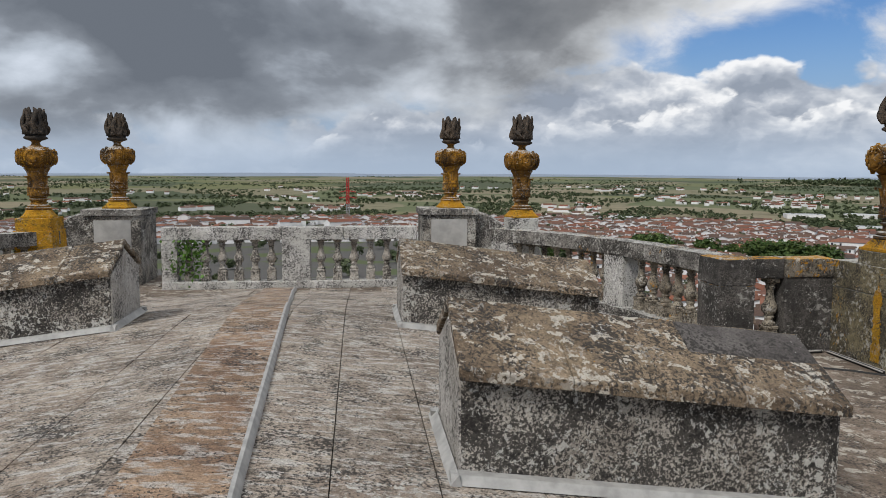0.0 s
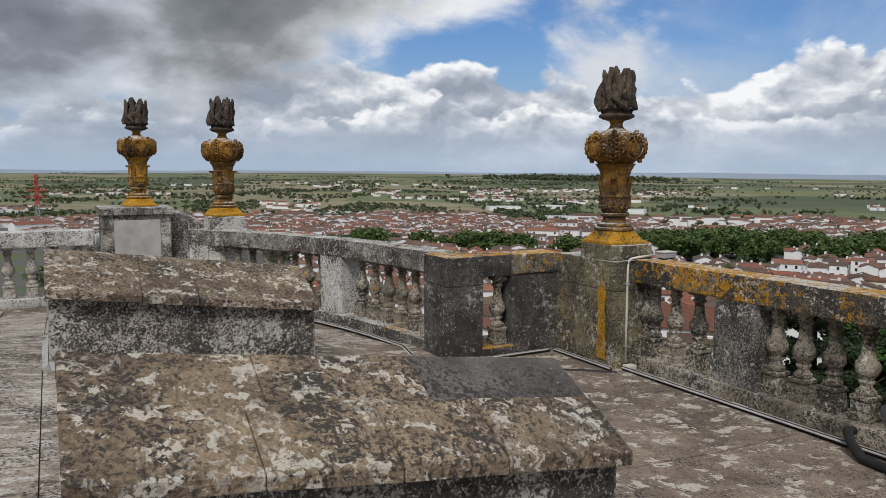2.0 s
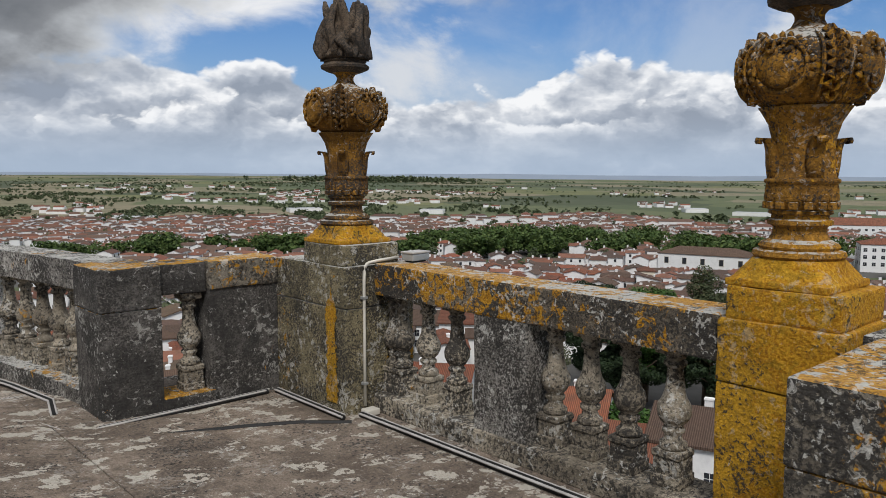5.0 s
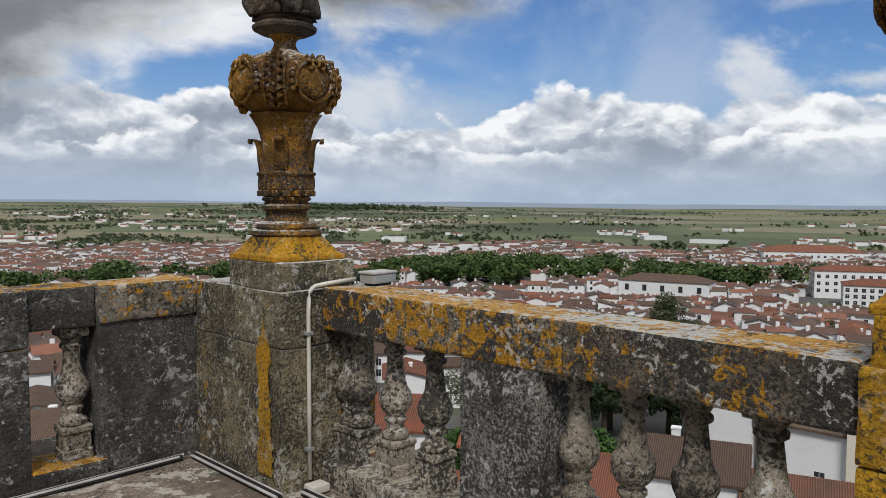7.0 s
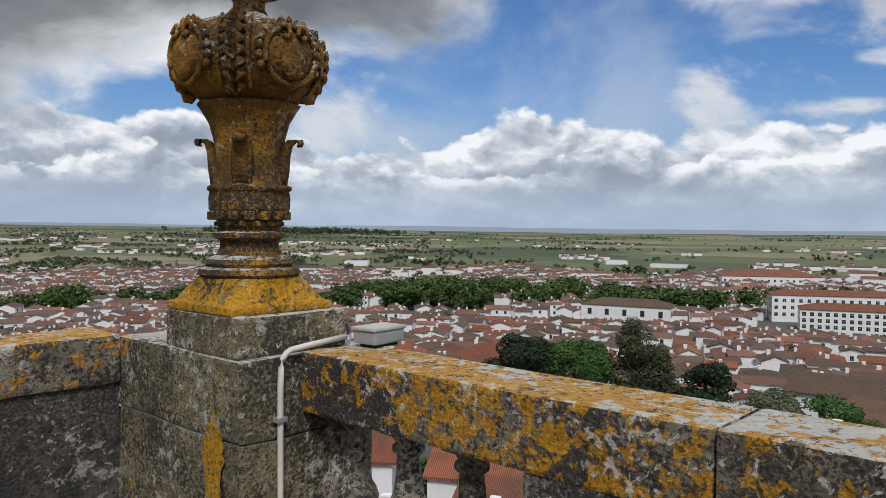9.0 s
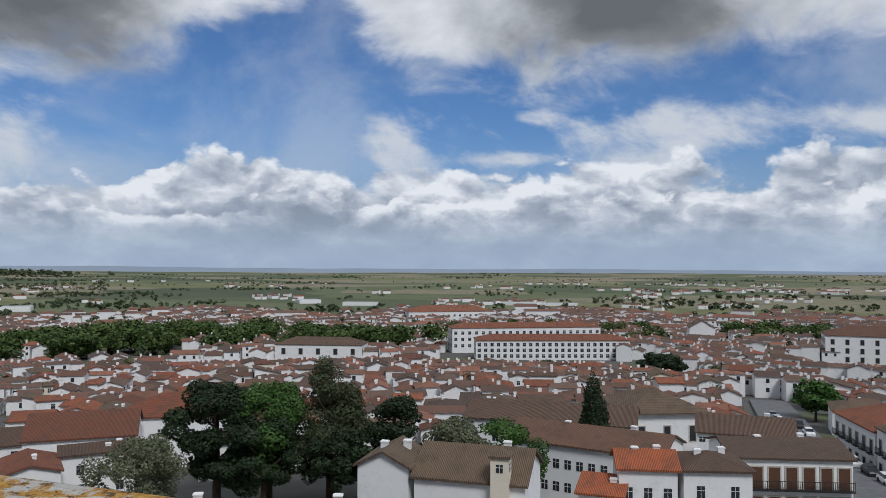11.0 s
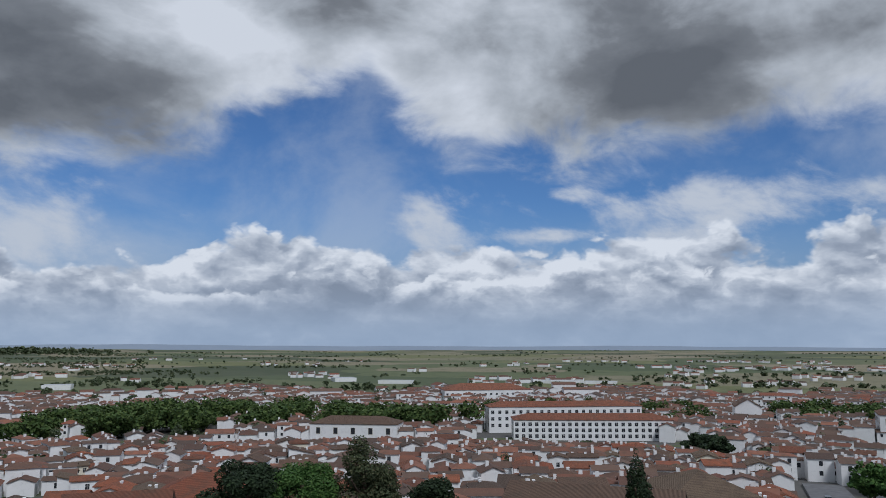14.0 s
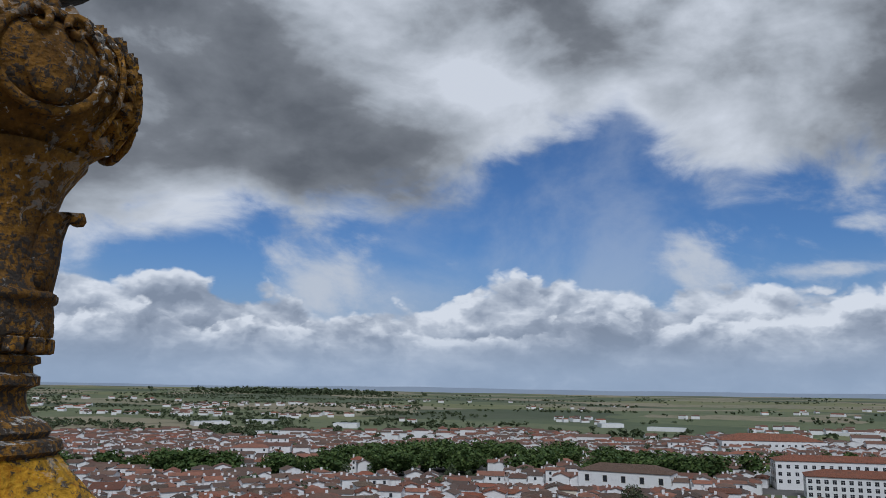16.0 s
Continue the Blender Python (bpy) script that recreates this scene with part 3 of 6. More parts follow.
def piers():
    ob = pier("pier", 8.38, 9.02, 5.89, 6.86, 1.09, M_PIER, "tall stone corner pier with a streak of orange lichen", (8.385, 8.90, 5.925, 6.445, 1.245))
    bm = bmesh.new()
    # thin stain of lichen on the inner face, with a ragged edge
    rows = []
    for k in range(90):
        z = 0.07 + 0.86 * k / 89
        w = 0.062 + 0.03 * noise.noise(Vector((0.3, z * 7, 0.1))) + 0.022 * noise.noise(Vector((1.3, z * 34, 0.5))) - 0.045 * max(0.0, (z - 0.72) / 0.21)
        c = -0.315 + 0.02 * noise.noise(Vector((4.0, z * 3, 0.7))) + 0.014 * noise.noise(Vector((7.0, z * 26, 0.2)))
        w = max(0.004, w)
        rows.append((bm.verts.new((-0.3305, c - w, z)), bm.verts.new((-0.3305, c + w, z))))
    for lo, hi in zip(rows, rows[1:]):
        bm.faces.new((lo[0], lo[1], hi[1], hi[0]))
    part("lichen_stain", bm, M_ORANGE, ob, "orange lichen streak")
    pier("pier", 8.62, 9.19, 2.61, 3.17, 1.09, M_ORANGE, "stone pier thickly covered in orange lichen", (8.64, 9.16, 2.63, 3.15, 1.245), M_ORANGE)
    pier("pier", 6.99, 7.43, 6.85, 7.38, 1.10, M_DARK, "dark blackened stone end post of the bowed balustrade")
    pier("pier", 7.78, 8.66, -2.0, 2.48, 1.10, M_WALLEND, "broad stone wall end with orange and white lichen on its top")
    pier("pier", 5.49, 6.05, 11.60, 12.16, 1.11, M_PALE, "pale stone pier under an urn at the far end", (5.51, 6.03, 11.62, 12.14, 1.30))
    pier("pier", -2.65, -2.05, 11.6, 12.2, 1.12, M_ORANGE, "stone pier yellowed with lichen under an urn", (-2.63, -2.07, 11.62, 12.18, 1.32))


piers()


def pedestal(u0, u1, v0, v1, top, side):
    cu = (u0 + u1) / 2
    ob = thing("pedestal", at_uv(cu, v0), "grey stone pedestal with pale panel and flat top slab", "pedestal", "urn pedestals")
    w, d = (u1 - u0) / 2, v1 - v0
    part("body", worn_box(-w, w, 0.0, d, -0.02, top - 0.12, 0.015, 0.008, 0.2), M_BODY, ob)
    part("panel", worn_box(-w + 0.17, w - 0.17, -0.012, 0.03, 0.30, top - 0.2, 0.004, 0.003, 0.3), M_PANEL, ob, "smooth pale rendered panel")
    part("top_slab", worn_box(-w - 0.04, w + 0.04, -0.05, d + 0.03, top - 0.118, top, 0.012, 0.006, 0.2), M_GREY, ob)
    # curved shoulder that falls away from the body
    bm = bmesh.new()
    rows = []
    for k in range(13):
        s = k / 12
        u = side * (w + 0.75 * s)
        z = (top - 0.05) - 0.42 * s ** 1.8
        rows.append([bm.verts.new((u, y, zz)) for y, zz in ((0.12, -0.02), (d - 0.1, -0.02), (d - 0.1, z - 0.04), (d - 0.3, z), (0.3, z), (0.12, z - 0.04))])
    for lo, hi in zip(rows, rows[1:]):
        for j in range(6):
            bm.faces.new((lo[j], lo[(j + 1) % 6], hi[(j + 1) % 6], hi[j]))
    bm.faces.new(rows[0])
    bm.faces.new(rows[-1][::-1])
    part("shoulder", bm, M_GREY, ob)


pedestal(4.13, 5.17, 13.2, 14.3, 1.39, 1)
pedestal(-2.10, -1.10, 13.2, 14.3, 1.39, -1)


def flame_urn():
    """A carved urn with a flame, 1.85 m high, standing at z = 0."""
    ob = thing("flame_urn", at_uv(8.625, 6.205, 1.245) @ Matrix.Diagonal((1, 1, 1.04, 1)), "carved brown stone flame urn with scrolls and orange lichen", "urn", "flame urns")
    bm = bmesh.new()
    add_box(bm, -0.238, 0.238, -0.238, 0.238, 0.0, 0.032, 0.008)
    # square foot drawn in to a round neck
    rings = []
    for z, r, sq in ((0.03, 0.236, 1.0), (0.042, 0.222, 1.0), (0.07, 0.206, 0.9), (0.10, 0.198, 0.55), (0.122, 0.196, 0.2), (0.13, 0.188, 0.0)):
        ring = []
        for k in range(32):
            a = 2 * math.pi * k / 32 + math.pi / 32
            c, s = math.cos(a), math.sin(a)
            f = 1 / max(abs(c), abs(s))
            k2 = 1 + (f - 1) * sq
            ring.append(bm.verts.new((r * k2 * c, r * k2 * s, z)))
        rings.append(ring)
    for lo, hi in zip(rings, rings[1:]):
        for k in range(32):
            bm.faces.new((lo[k], lo[(k + 1) % 32], hi[(k + 1) % 32], hi[k]))
    part("foot", bm, M_ORANGE, ob, "foot covered in orange lichen")
    bm = bmesh.new()
    lathe(bm, [(0.19, 0.125), (0.205, 0.138), (0.198, 0.158), (0.17, 0.165), (0.178, 0.178), (0.165, 0.195), (0.132, 0.21), (0.118, 0.235), (0.116, 0.262), (0.125, 0.27),
               (0.142, 0.276), (0.142, 0.295), (0.126, 0.302), (0.124, 0.318), (0.14, 0.324), (0.138, 0.338), (0.115, 0.345)], 32)
    part("collar", bm, M_URN, ob, smooth_shade=False)
    # leafed stem
    bm = bmesh.new()

    def leaves(a, z):
        return 1 + 0.05 * abs(math.cos(4 * a)) - 0.035 * abs(math.sin(8 * a)) * (1 if z < 0.52 else 0.6)

    lathe(bm, [(0.118, 0.335), (0.142, 0.355), (0.156, 0.39), (0.158, 0.43), (0.153, 0.455), (0.163, 0.462), (0.163, 0.474), (0.146, 0.482), (0.136, 0.53), (0.132, 0.60),
               (0.138, 0.66), (0.155, 0.72), (0.185, 0.77), (0.20, 0.79)], 48, leaves)
    part("stem", bm, M_URN, ob, smooth_shade=True)
    for k in range(16):
        a = 2 * math.pi * (k + 0.5) / 16
        bm = bmesh.new()
        for s, w in ((0, 0.02), (1, 0.024), (2, 0.012)):
            add_box(bm, 0.142 - 0.004 * s, 0.165 - 0.006 * s, -w, w, 0.345 + 0.036 * s, 0.378 + 0.036 * s, 0.006)
        o = part("carved_leaf", bm, M_URN, ob)
        o.matrix_basis = pose(0, 0, 0, 0, 0, math.degrees(a))
    # four curled leaves standing off the stem
    for k in range(4):
        bm = bmesh.new()
        path = [(0.130, 0.47), (0.142, 0.54), (0.146, 0.60), (0.156, 0.635), (0.174, 0.655), (0.196, 0.657), (0.208, 0.644), (0.203, 0.632)]
        rows = []
        for i, (r, z) in enumerate(path):
            w = 0.05 * (1 - 0.55 * i / 7)
            t = 0.016 if i < 6 else 0.009
            rows.append([bm.verts.new(q) for q in ((r - t, -w, z), (r + t, -w * 0.7, z), (r + t * 1.3, 0, z + 0.004), (r + t, w * 0.7, z), (r - t, w, z), (r - t, 0, z - 0.002))])
        for lo, hi in zip(rows, rows[1:]):
            for j in range(6):
                bm.faces.new((lo[j], lo[(j + 1) % 6], hi[(j + 1) % 6], hi[j]))
        bm.faces.new(rows[0])
        bm.faces.new(rows[-1][::-1])
        o = part("curled_leaf", bm, M_URN, ob, smooth_shade=True)
        o.matrix_basis = pose(0, 0, 0, 0, 0, 45 + 90 * k)
    # belly of four swellings
    bm = bmesh.new()

    def swell(a, z):
        f = math.exp(-((z - 0.94) / 0.16) ** 2)
        return 1 + f * (0.045 * math.cos(4 * a) - 0.01)

    lathe(bm, [(0.195, 0.785), (0.235, 0.815), (0.275, 0.845), (0.305, 0.88), (0.325, 0.92), (0.332, 0.96), (0.325, 1.00), (0.30, 1.04), (0.255, 1.075), (0.19, 1.10), (0.12, 1.12),
               (0.085, 1.14), (0.07, 1.165), (0.07, 1.185), (0.085, 1.205), (0.11, 1.215)], 64, swell)
    part("belly", bm, M_URN, ob, smooth_shade=True).scale = (0.9, 0.9, 1.0)
    slim = Matrix.Diagonal((0.9, 0.9, 1.0, 1.0))
    for k in range(4):
        base = 90 * k
        # scrolled medallion on each swelling
        bm = bmesh.new()
        loop = []
        for i in range(25):
            t = 2 * math.pi * i / 24
            y, z = 0.118 * 1.1 * math.cos(t), 0.945 + 0.118 * 0.9 * math.sin(t)
            loop.append((0.334 - 2.3 * (z - 0.955) ** 2 - 1.4 * y * y, y, z))
        tube(bm, loop, 0.012, 6)
        r = bmesh.ops.create_icosphere(bm, subdivisions=3, radius=0.062)
        for v in r["verts"]:
            v.co.x *= 0.5
            v.co.z *= 1.2
            v.co += noise.noise_vector(v.co * 22.0) * 0.010
        bmesh.ops.translate(bm, vec=(0.322, 0, 0.925), verts=r["verts"])
        # two curls and a drooping leaf over the shield
        for sgn in (-1, 1):
            curl = []
            for i in range(12):
                t = 0.55 * i
                rr = 0.036 - 0.0022 * i
                y, z = sgn * (0.045 + rr * math.cos(t)), 1.022 + rr * math.sin(t)
                curl.append((0.345 - 2.0 * (z - 0.955) ** 2 - 1.4 * y * y, y, z))
            tube(bm, curl, 0.011, 5)
        for i in range(15):
            t = math.pi * (-0.12 + 1.24 * i / 14)
            r = bmesh.ops.create_icosphere(bm, subdivisions=1, radius=0.017)
            y, z = 0.146 * math.cos(t), 0.945 + 0.122 * math.sin(t)
            for v in r["verts"]:
                v.co.y *= 1 + 0.6 * abs(math.cos(t))
                v.co.z *= 1 + 0.6 * abs(math.sin(t))
            bmesh.ops.translate(bm, vec=(0.325 - 2.3 * (z - 0.955) ** 2 - 1.3 * y * y, y, z), verts=r["verts"])
        o = part("medallion", bm, M_URN, ob, smooth_shade=True)
        o.matrix_basis = pose(0, 0, 0, 0, 0, base) @ slim
        # hanging leaf ribbon between the swellings
        bm = bmesh.new()
        prof = [(0.262, 0.82), (0.292, 0.86), (0.315, 0.90), (0.322, 0.94), (0.322, 0.98), (0.308, 1.02), (0.275, 1.06), (0.22, 1.09)]
        for i, (rr, z) in enumerate(prof):
            w = 0.026 + 0.022 * math.sin(math.pi * (i + 0.6) / 8)
            for sgn in (-1, 1):
                tri = [(rr - 0.01, 0, z - 0.026), (rr + 0.028, sgn * w * 0.3, z - 0.02), (rr + 0.016, sgn * w * 1.35, z + 0.006), (rr + 0.03, sgn * w * 0.35, z + 0.026), (rr - 0.01, 0, z + 0.028)]
                vs = [bm.verts.new(q) for q in tri]
                inner = bm.verts.new((rr - 0.025, sgn * w * 0.7, z))
                for a, b in zip(vs, vs[1:] + vs[:1]):
                    bm.faces.new((a, b, inner))
                mid = bm.verts.new((rr + 0.034, sgn * w * 0.5, z))
                for a, b in zip(vs, vs[1:] + vs[:1]):
                    bm.faces.new((a, b, mid))
        tube(bm, [(rr + 0.012, -0.062, z) for rr, z in prof], 0.009, 5)
        tube(bm, [(rr + 0.012, 0.062, z) for rr, z in prof], 0.009, 5)
        o = part("leaf_ribbon", bm, M_URN, ob)
        o.matrix_basis = pose(0, 0, 0, 0, 0, base + 45) @ slim
    bm = bmesh.new()
    lathe(bm, [(0.08, 1.21), (0.135, 1.225), (0.178, 1.245), (0.182, 1.262), (0.165, 1.275), (0.15, 1.285), (0.162, 1.295), (0.15, 1.315), (0.10, 1.32)], 32)
    part("dish", bm, M_FLAME, ob, smooth_shade=False)
    # flame of many tongues
    rng = random.Random(5)
    bm = bmesh.new()
    lathe(bm, [(0.11, 1.31), (0.145, 1.34), (0.155, 1.40), (0.145, 1.48), (0.135, 1.54), (0.11, 1.60), (0.05, 1.64)], 18)
    part("flame_core", bm, M_FLAME, ob)
    for ring, count, hgt, tilt in ((0.155, 12, 0.24, 0.03), (0.145, 11, 0.385, 0.022), (0.095, 8, 0.41, 0.012)):
        for k in range(count):
            a = 2 * math.pi * (k + rng.uniform(-0.25, 0.25)) / count + ring * 9
            h = hgt * rng.uniform(0.78, 1.06)
            bend, phase = rng.uniform(0.02, 0.04), rng.uniform(0, 6)
            bm = bmesh.new()
            rows = []
            for i in range(10):
                s = i / 9
                wd = 0.046 * (0.9 + 0.35 * s if s < 0.55 else 1.09 * math.sqrt(max(0.0, 1 - ((s - 0.55) / 0.47) ** 2)) + 0.05)
                r0 = ring + tilt * math.sin(s * 4.2 + phase * 0.5) + 0.02 * math.sin(3.0 * s)
                sway = bend * math.sin(phase + s * 6.5)
                zz = 1.31 + h * s
                rows.append([bm.verts.new((r0 + wd * 0.72 * math.cos(q), sway + wd * 0.8 * math.sin(q), zz)) for q in (0, 1.26, 2.51, 3.77, 5.03)])
            for lo, hi in zip(rows, rows[1:]):
                for j in range(5):
                    bm.faces.new((lo[j], lo[(j + 1) % 5], hi[(j + 1) % 5], hi[j]))
            bm.faces.new(rows[0][::-1])
            bm.faces.new(rows[-1])
            o = part("flame_tongue", bm, M_FLAME, ob, smooth_shade=True)
            o.matrix_basis = pose(0, 0, 0, 0, 0, math.degrees(a))
    return ob


URN = flame_urn()
for u, v, z, turn in ((8.89, 2.925, 1.245, 0), (4.74, 13.75, 1.39, 8), (5.77, 11.87, 1.30, 10), (-1.62, 13.75, 1.39, -5), (-2.35, 11.9, 1.32, 12)):
    copy_thing(URN, at_uv(u, v, z, turn))


def capped_wall(u0, u1, v0, v1, label, mirror=False):
    """A low wall with a pitched lid of slabs, lying down the slope of the roof."""
    length, width = u1 - u0, v1 - v0
    m = at_uv(u0, v0) if not mirror else at_uv(u1, v1, 0, 180)
    ob = thing("capped_wall", m, label, "roof wall", "capped walls")
    lean = -0.125
    z0, hw, rise = 0.46, 0.56, 0.27

    def zb(x):
        return z0 + lean * x

    bm = bmesh.new()
    n = 8
    rows = []
    for k in range(n + 1):
        x = length * k / n
        b = zb(x)
        rows.append([bm.verts.new(q) for q in ((x, 0.05, b - 0.12), (x, width - 0.05, b - 0.12), (x, width - 0.05, b + hw), (x, width / 2, b + hw + rise - 0.03), (x, 0.05, b + hw))])
    for lo, hi in zip(rows, rows[1:]):
        for j in range(5):
            bm.faces.new((lo[j], lo[(j + 1) % 5], hi[(j + 1) % 5], hi[j]))
    bm.faces.new(rows[0])
    bm.faces.new(rows[-1][::-1])
    worn(bm, 0.008, 0.22, 1)
    part("body", bm, M_BODY, ob)
    for x, s in ((-0.012, -1), (length + 0.012, 1)):
        bm = bmesh.new()
        b = zb(max(0, min(length, x)))
        pts = ((0.055, b - 0.1), (width - 0.055, b - 0.1), (width - 0.055, b + hw - 0.01), (width / 2, b + hw + rise - 0.05), (0.055, b + hw - 0.01))
        near = [bm.verts.new((x, y, z)) for y, z in pts]
        far = [bm.verts.new((x - s * 0.03, y, z)) for y, z in pts]
        bm.faces.new(near)
        bm.faces.new(far[::-1])
        for j in range(5):
            bm.faces.new((near[j], near[(j + 1) % 5], far[(j + 1) % 5], far[j]))
        part("end_face", bm, M_END, ob, "pale rendered end face")
    # lid slabs: two courses on each slope
    rng = random.Random(int(100 * (u0 + v0)))
    half = width / 2
    slope = math.hypot(half, rise)
    for side in (0, 1):
        for course, (s0, s1) in enumerate(((-0.06, 0.52), (0.50, 1.0))):
            cuts = [-0.02]
            while cuts[-1] < length - 0.25:
                cuts.append(min(length + 0.03, cuts[-1] + rng.uniform(0.42, 0.72)))
            cuts[-1] = length + 0.03
            for a, b in zip(cuts, cuts[1:]):
                bm = bmesh.new()
                lift = 0.012 * (1 - course) + rng.uniform(0, 0.006)
                corners = []
                for x in (a + 0.0015, b - 0.0015):
                    for s in (s0, s1):
                        y = half * s if side == 0 else width - half * s
                        z = zb(x) + hw + rise * s + lift
                        corners.append(Vector((x, y, z)))
                thick = 0.062
                lo = [bm.verts.new(q - Vector((0, 0, 0.004))) for q in corners]
                hi = [bm.verts.new(q + Vector((0, 0, thick))) for q in corners]
                order = (0, 1, 3, 2)
                bm.faces.new([lo[i] for i in order])
                bm.faces.new([hi[i] for i in order[::-1]])
                for i in range(4):
                    p, q = order[i], order[(i + 1) % 4]
                    bm.faces.new((lo[p], lo[q], hi[q], hi[p]))
                bmesh.ops.bevel(bm, geom=bm.edges[:], offset=0.006, segments=1, affect="EDGES")
                worn(bm, 0.007, 0.18, 2)
                patched = v0 < 3 and side == 0 and course == 1 and b > length
                part("slab", bm, M_SLATE if patched else M_LID, ob, "dark replacement slab" if patched else "")
    # lead flashing at the foot
    bm = bmesh.new()
    for y0, y1 in ((-0.02, 0.05), (width - 0.05, width + 0.02)):
        q = [bm.verts.new((x, y, zb(x) + dz)) for x in (-0.06, length + 0.06) for y, dz in ((y0 - 0.05 * (y0 < 0) + 0.02, 0.012), (y1 - 0.02 * (y0 < 0) + 0.03 * (y0 > 0), 0.012), (y0, 0.06), (y1, 0.06))]
        bm.faces.new((q[0], q[4], q[6], q[2]))
        bm.faces.new((q[1], q[3], q[7], q[5]))
        bm.faces.new((q[2], q[6], q[7], q[3]))
        bm.faces.new((q[0], q[2], q[3], q[1]))
        bm.faces.new((q[4], q[5], q[7], q[6]))
    b = zb(0)
    q = [bm.verts.new((x, y, z)) for y in (-0.05, width + 0.05) for x, z in ((-0.07, b + 0.012), (-0.02, b + 0.07), (0.0, b - 0.02))]
    bm.faces.new((q[0], q[1], q[4], q[3]))
    bm.faces.new((q[1], q[2], q[5], q[4]))
    bm.faces.new((q[0], q[2], q[1]))
    bm.faces.new((q[3], q[4], q[5]))
    part("flashing", bm, M_LEAD, ob, "pale lead flashing")


capped_wall(3.42, 5.52, 2.42, 3.50, "low crusted wall under a pitched lid of lichened stone slabs")
capped_wall(3.36, 5.46, 6.45, 7.53, "low black-crusted wall under a pitched lid of worn slabs")
capped_wall(-1.70, 0.40, 6.55, 7.63, "low grey wall with a pitched slab lid and pale end", True)


def roof_slabs():
    rng = random.Random(11)
    step = 0.55

    def slab(u0, u1, v0, v1, mat, lift=0.0):
        bm = bmesh.new()
        t = rng.uniform(0, 0.005) + lift
        g = 0.0035
        cs = [(u0 + g, v0 + g), (u1 - g, v0 + g), (u1 - g, v1 - g), (u0 + g, v1 - g)]
        hi = [bm.verts.new((u, v, roof_z(u, v) + t)) for u, v in cs]
        lo = [bm.verts.new((u, v, roof_z(u, v) - 0.05)) for u, v in cs]
        bm.faces.new(hi)
        for i in range(4):
            bm.faces.new((lo[i], lo[(i + 1) % 4], hi[(i + 1) % 4], hi[i]))
        part("slab", bm, mat, ROOF)

    u = -3.3
    while u < 5.8:
        v = 0.2 + rng.uniform(0, 0.6)
        while v < 12.4:
            v2 = min(12.45, v + rng.uniform(0.85, 1.25))
            if max(roof_z(u, v), roof_z(u + step, v2)) > 0.01:
                slab(u, u + step, v, v2, M_SLAB if u < 4.6 else M_TERRACE)
            v = v2
        u += step
    for i in range(3):
        for j in range(11):
            slab(5.8 + 0.88 * i, 5.8 + 0.88 * (i + 1), -3.4 + 1.02 * j, -3.4 + 1.02 * (j + 1), M_TERRACE)
    # raised strip along the ridge, with its lead upstand
    pts = [(2.16, 0.2), (2.06, 2.2), (1.97, 4.4), (1.88, 6.6), (1.74, 8.8), (1.58, 10.8), (1.52, 12.2)]
    for (ua, va), (ub, vb) in zip(pts, pts[1:]):
        for s in (0.0, 0.5):
            p0 = (ua + (ub - ua) * s, va + (vb - va) * s)
            p1 = (ua + (ub - ua) * (s + 0.5), va + (vb - va) * (s + 0.5))
            bm = bmesh.new()
            cs = [(p0[0] - 0.26, p0[1] + 0.004), (p0[0] + 0.26, p0[1] + 0.004), (p1[0] + 0.26, p1[1] - 0.004), (p1[0] - 0.26, p1[1] - 0.004)]
            hi = [bm.verts.new((u, v, roof_z(u, v) + 0.05)) for u, v in cs]
            lo = [bm.verts.new((u, v, roof_z(u, v) - 0.05)) for u, v in cs]
            bm.faces.new(hi)
            for i in range(4):
                bm.faces.new((lo[i], lo[(i + 1) % 4], hi[(i + 1) % 4], hi[i]))
            part("ridge_slab", bm, M_STRIP, ROOF, "brown ridge slab")
    bm = bmesh.new()
    rows = []
    for u, v in pts:
        z = roof_z(u + 0.28, v)
        rows.append([bm.verts.new(q) for q in ((u + 0.262, v, z - 0.02), (u + 0.296, v, z + 0.008), (u + 0.288, v, z + 0.03), (u + 0.27, v, z + 0.058), (u + 0.25, v, z + 0.062))])
    for lo, hi in zip(rows, rows[1:]):
        for j in range(4):
            bm.faces.new((lo[j], lo[j + 1], hi[j + 1], hi[j]))
    part("flashing", bm, M_LEAD, ROOF, "pale lead flashing along the ridge strip")


roof_slabs()


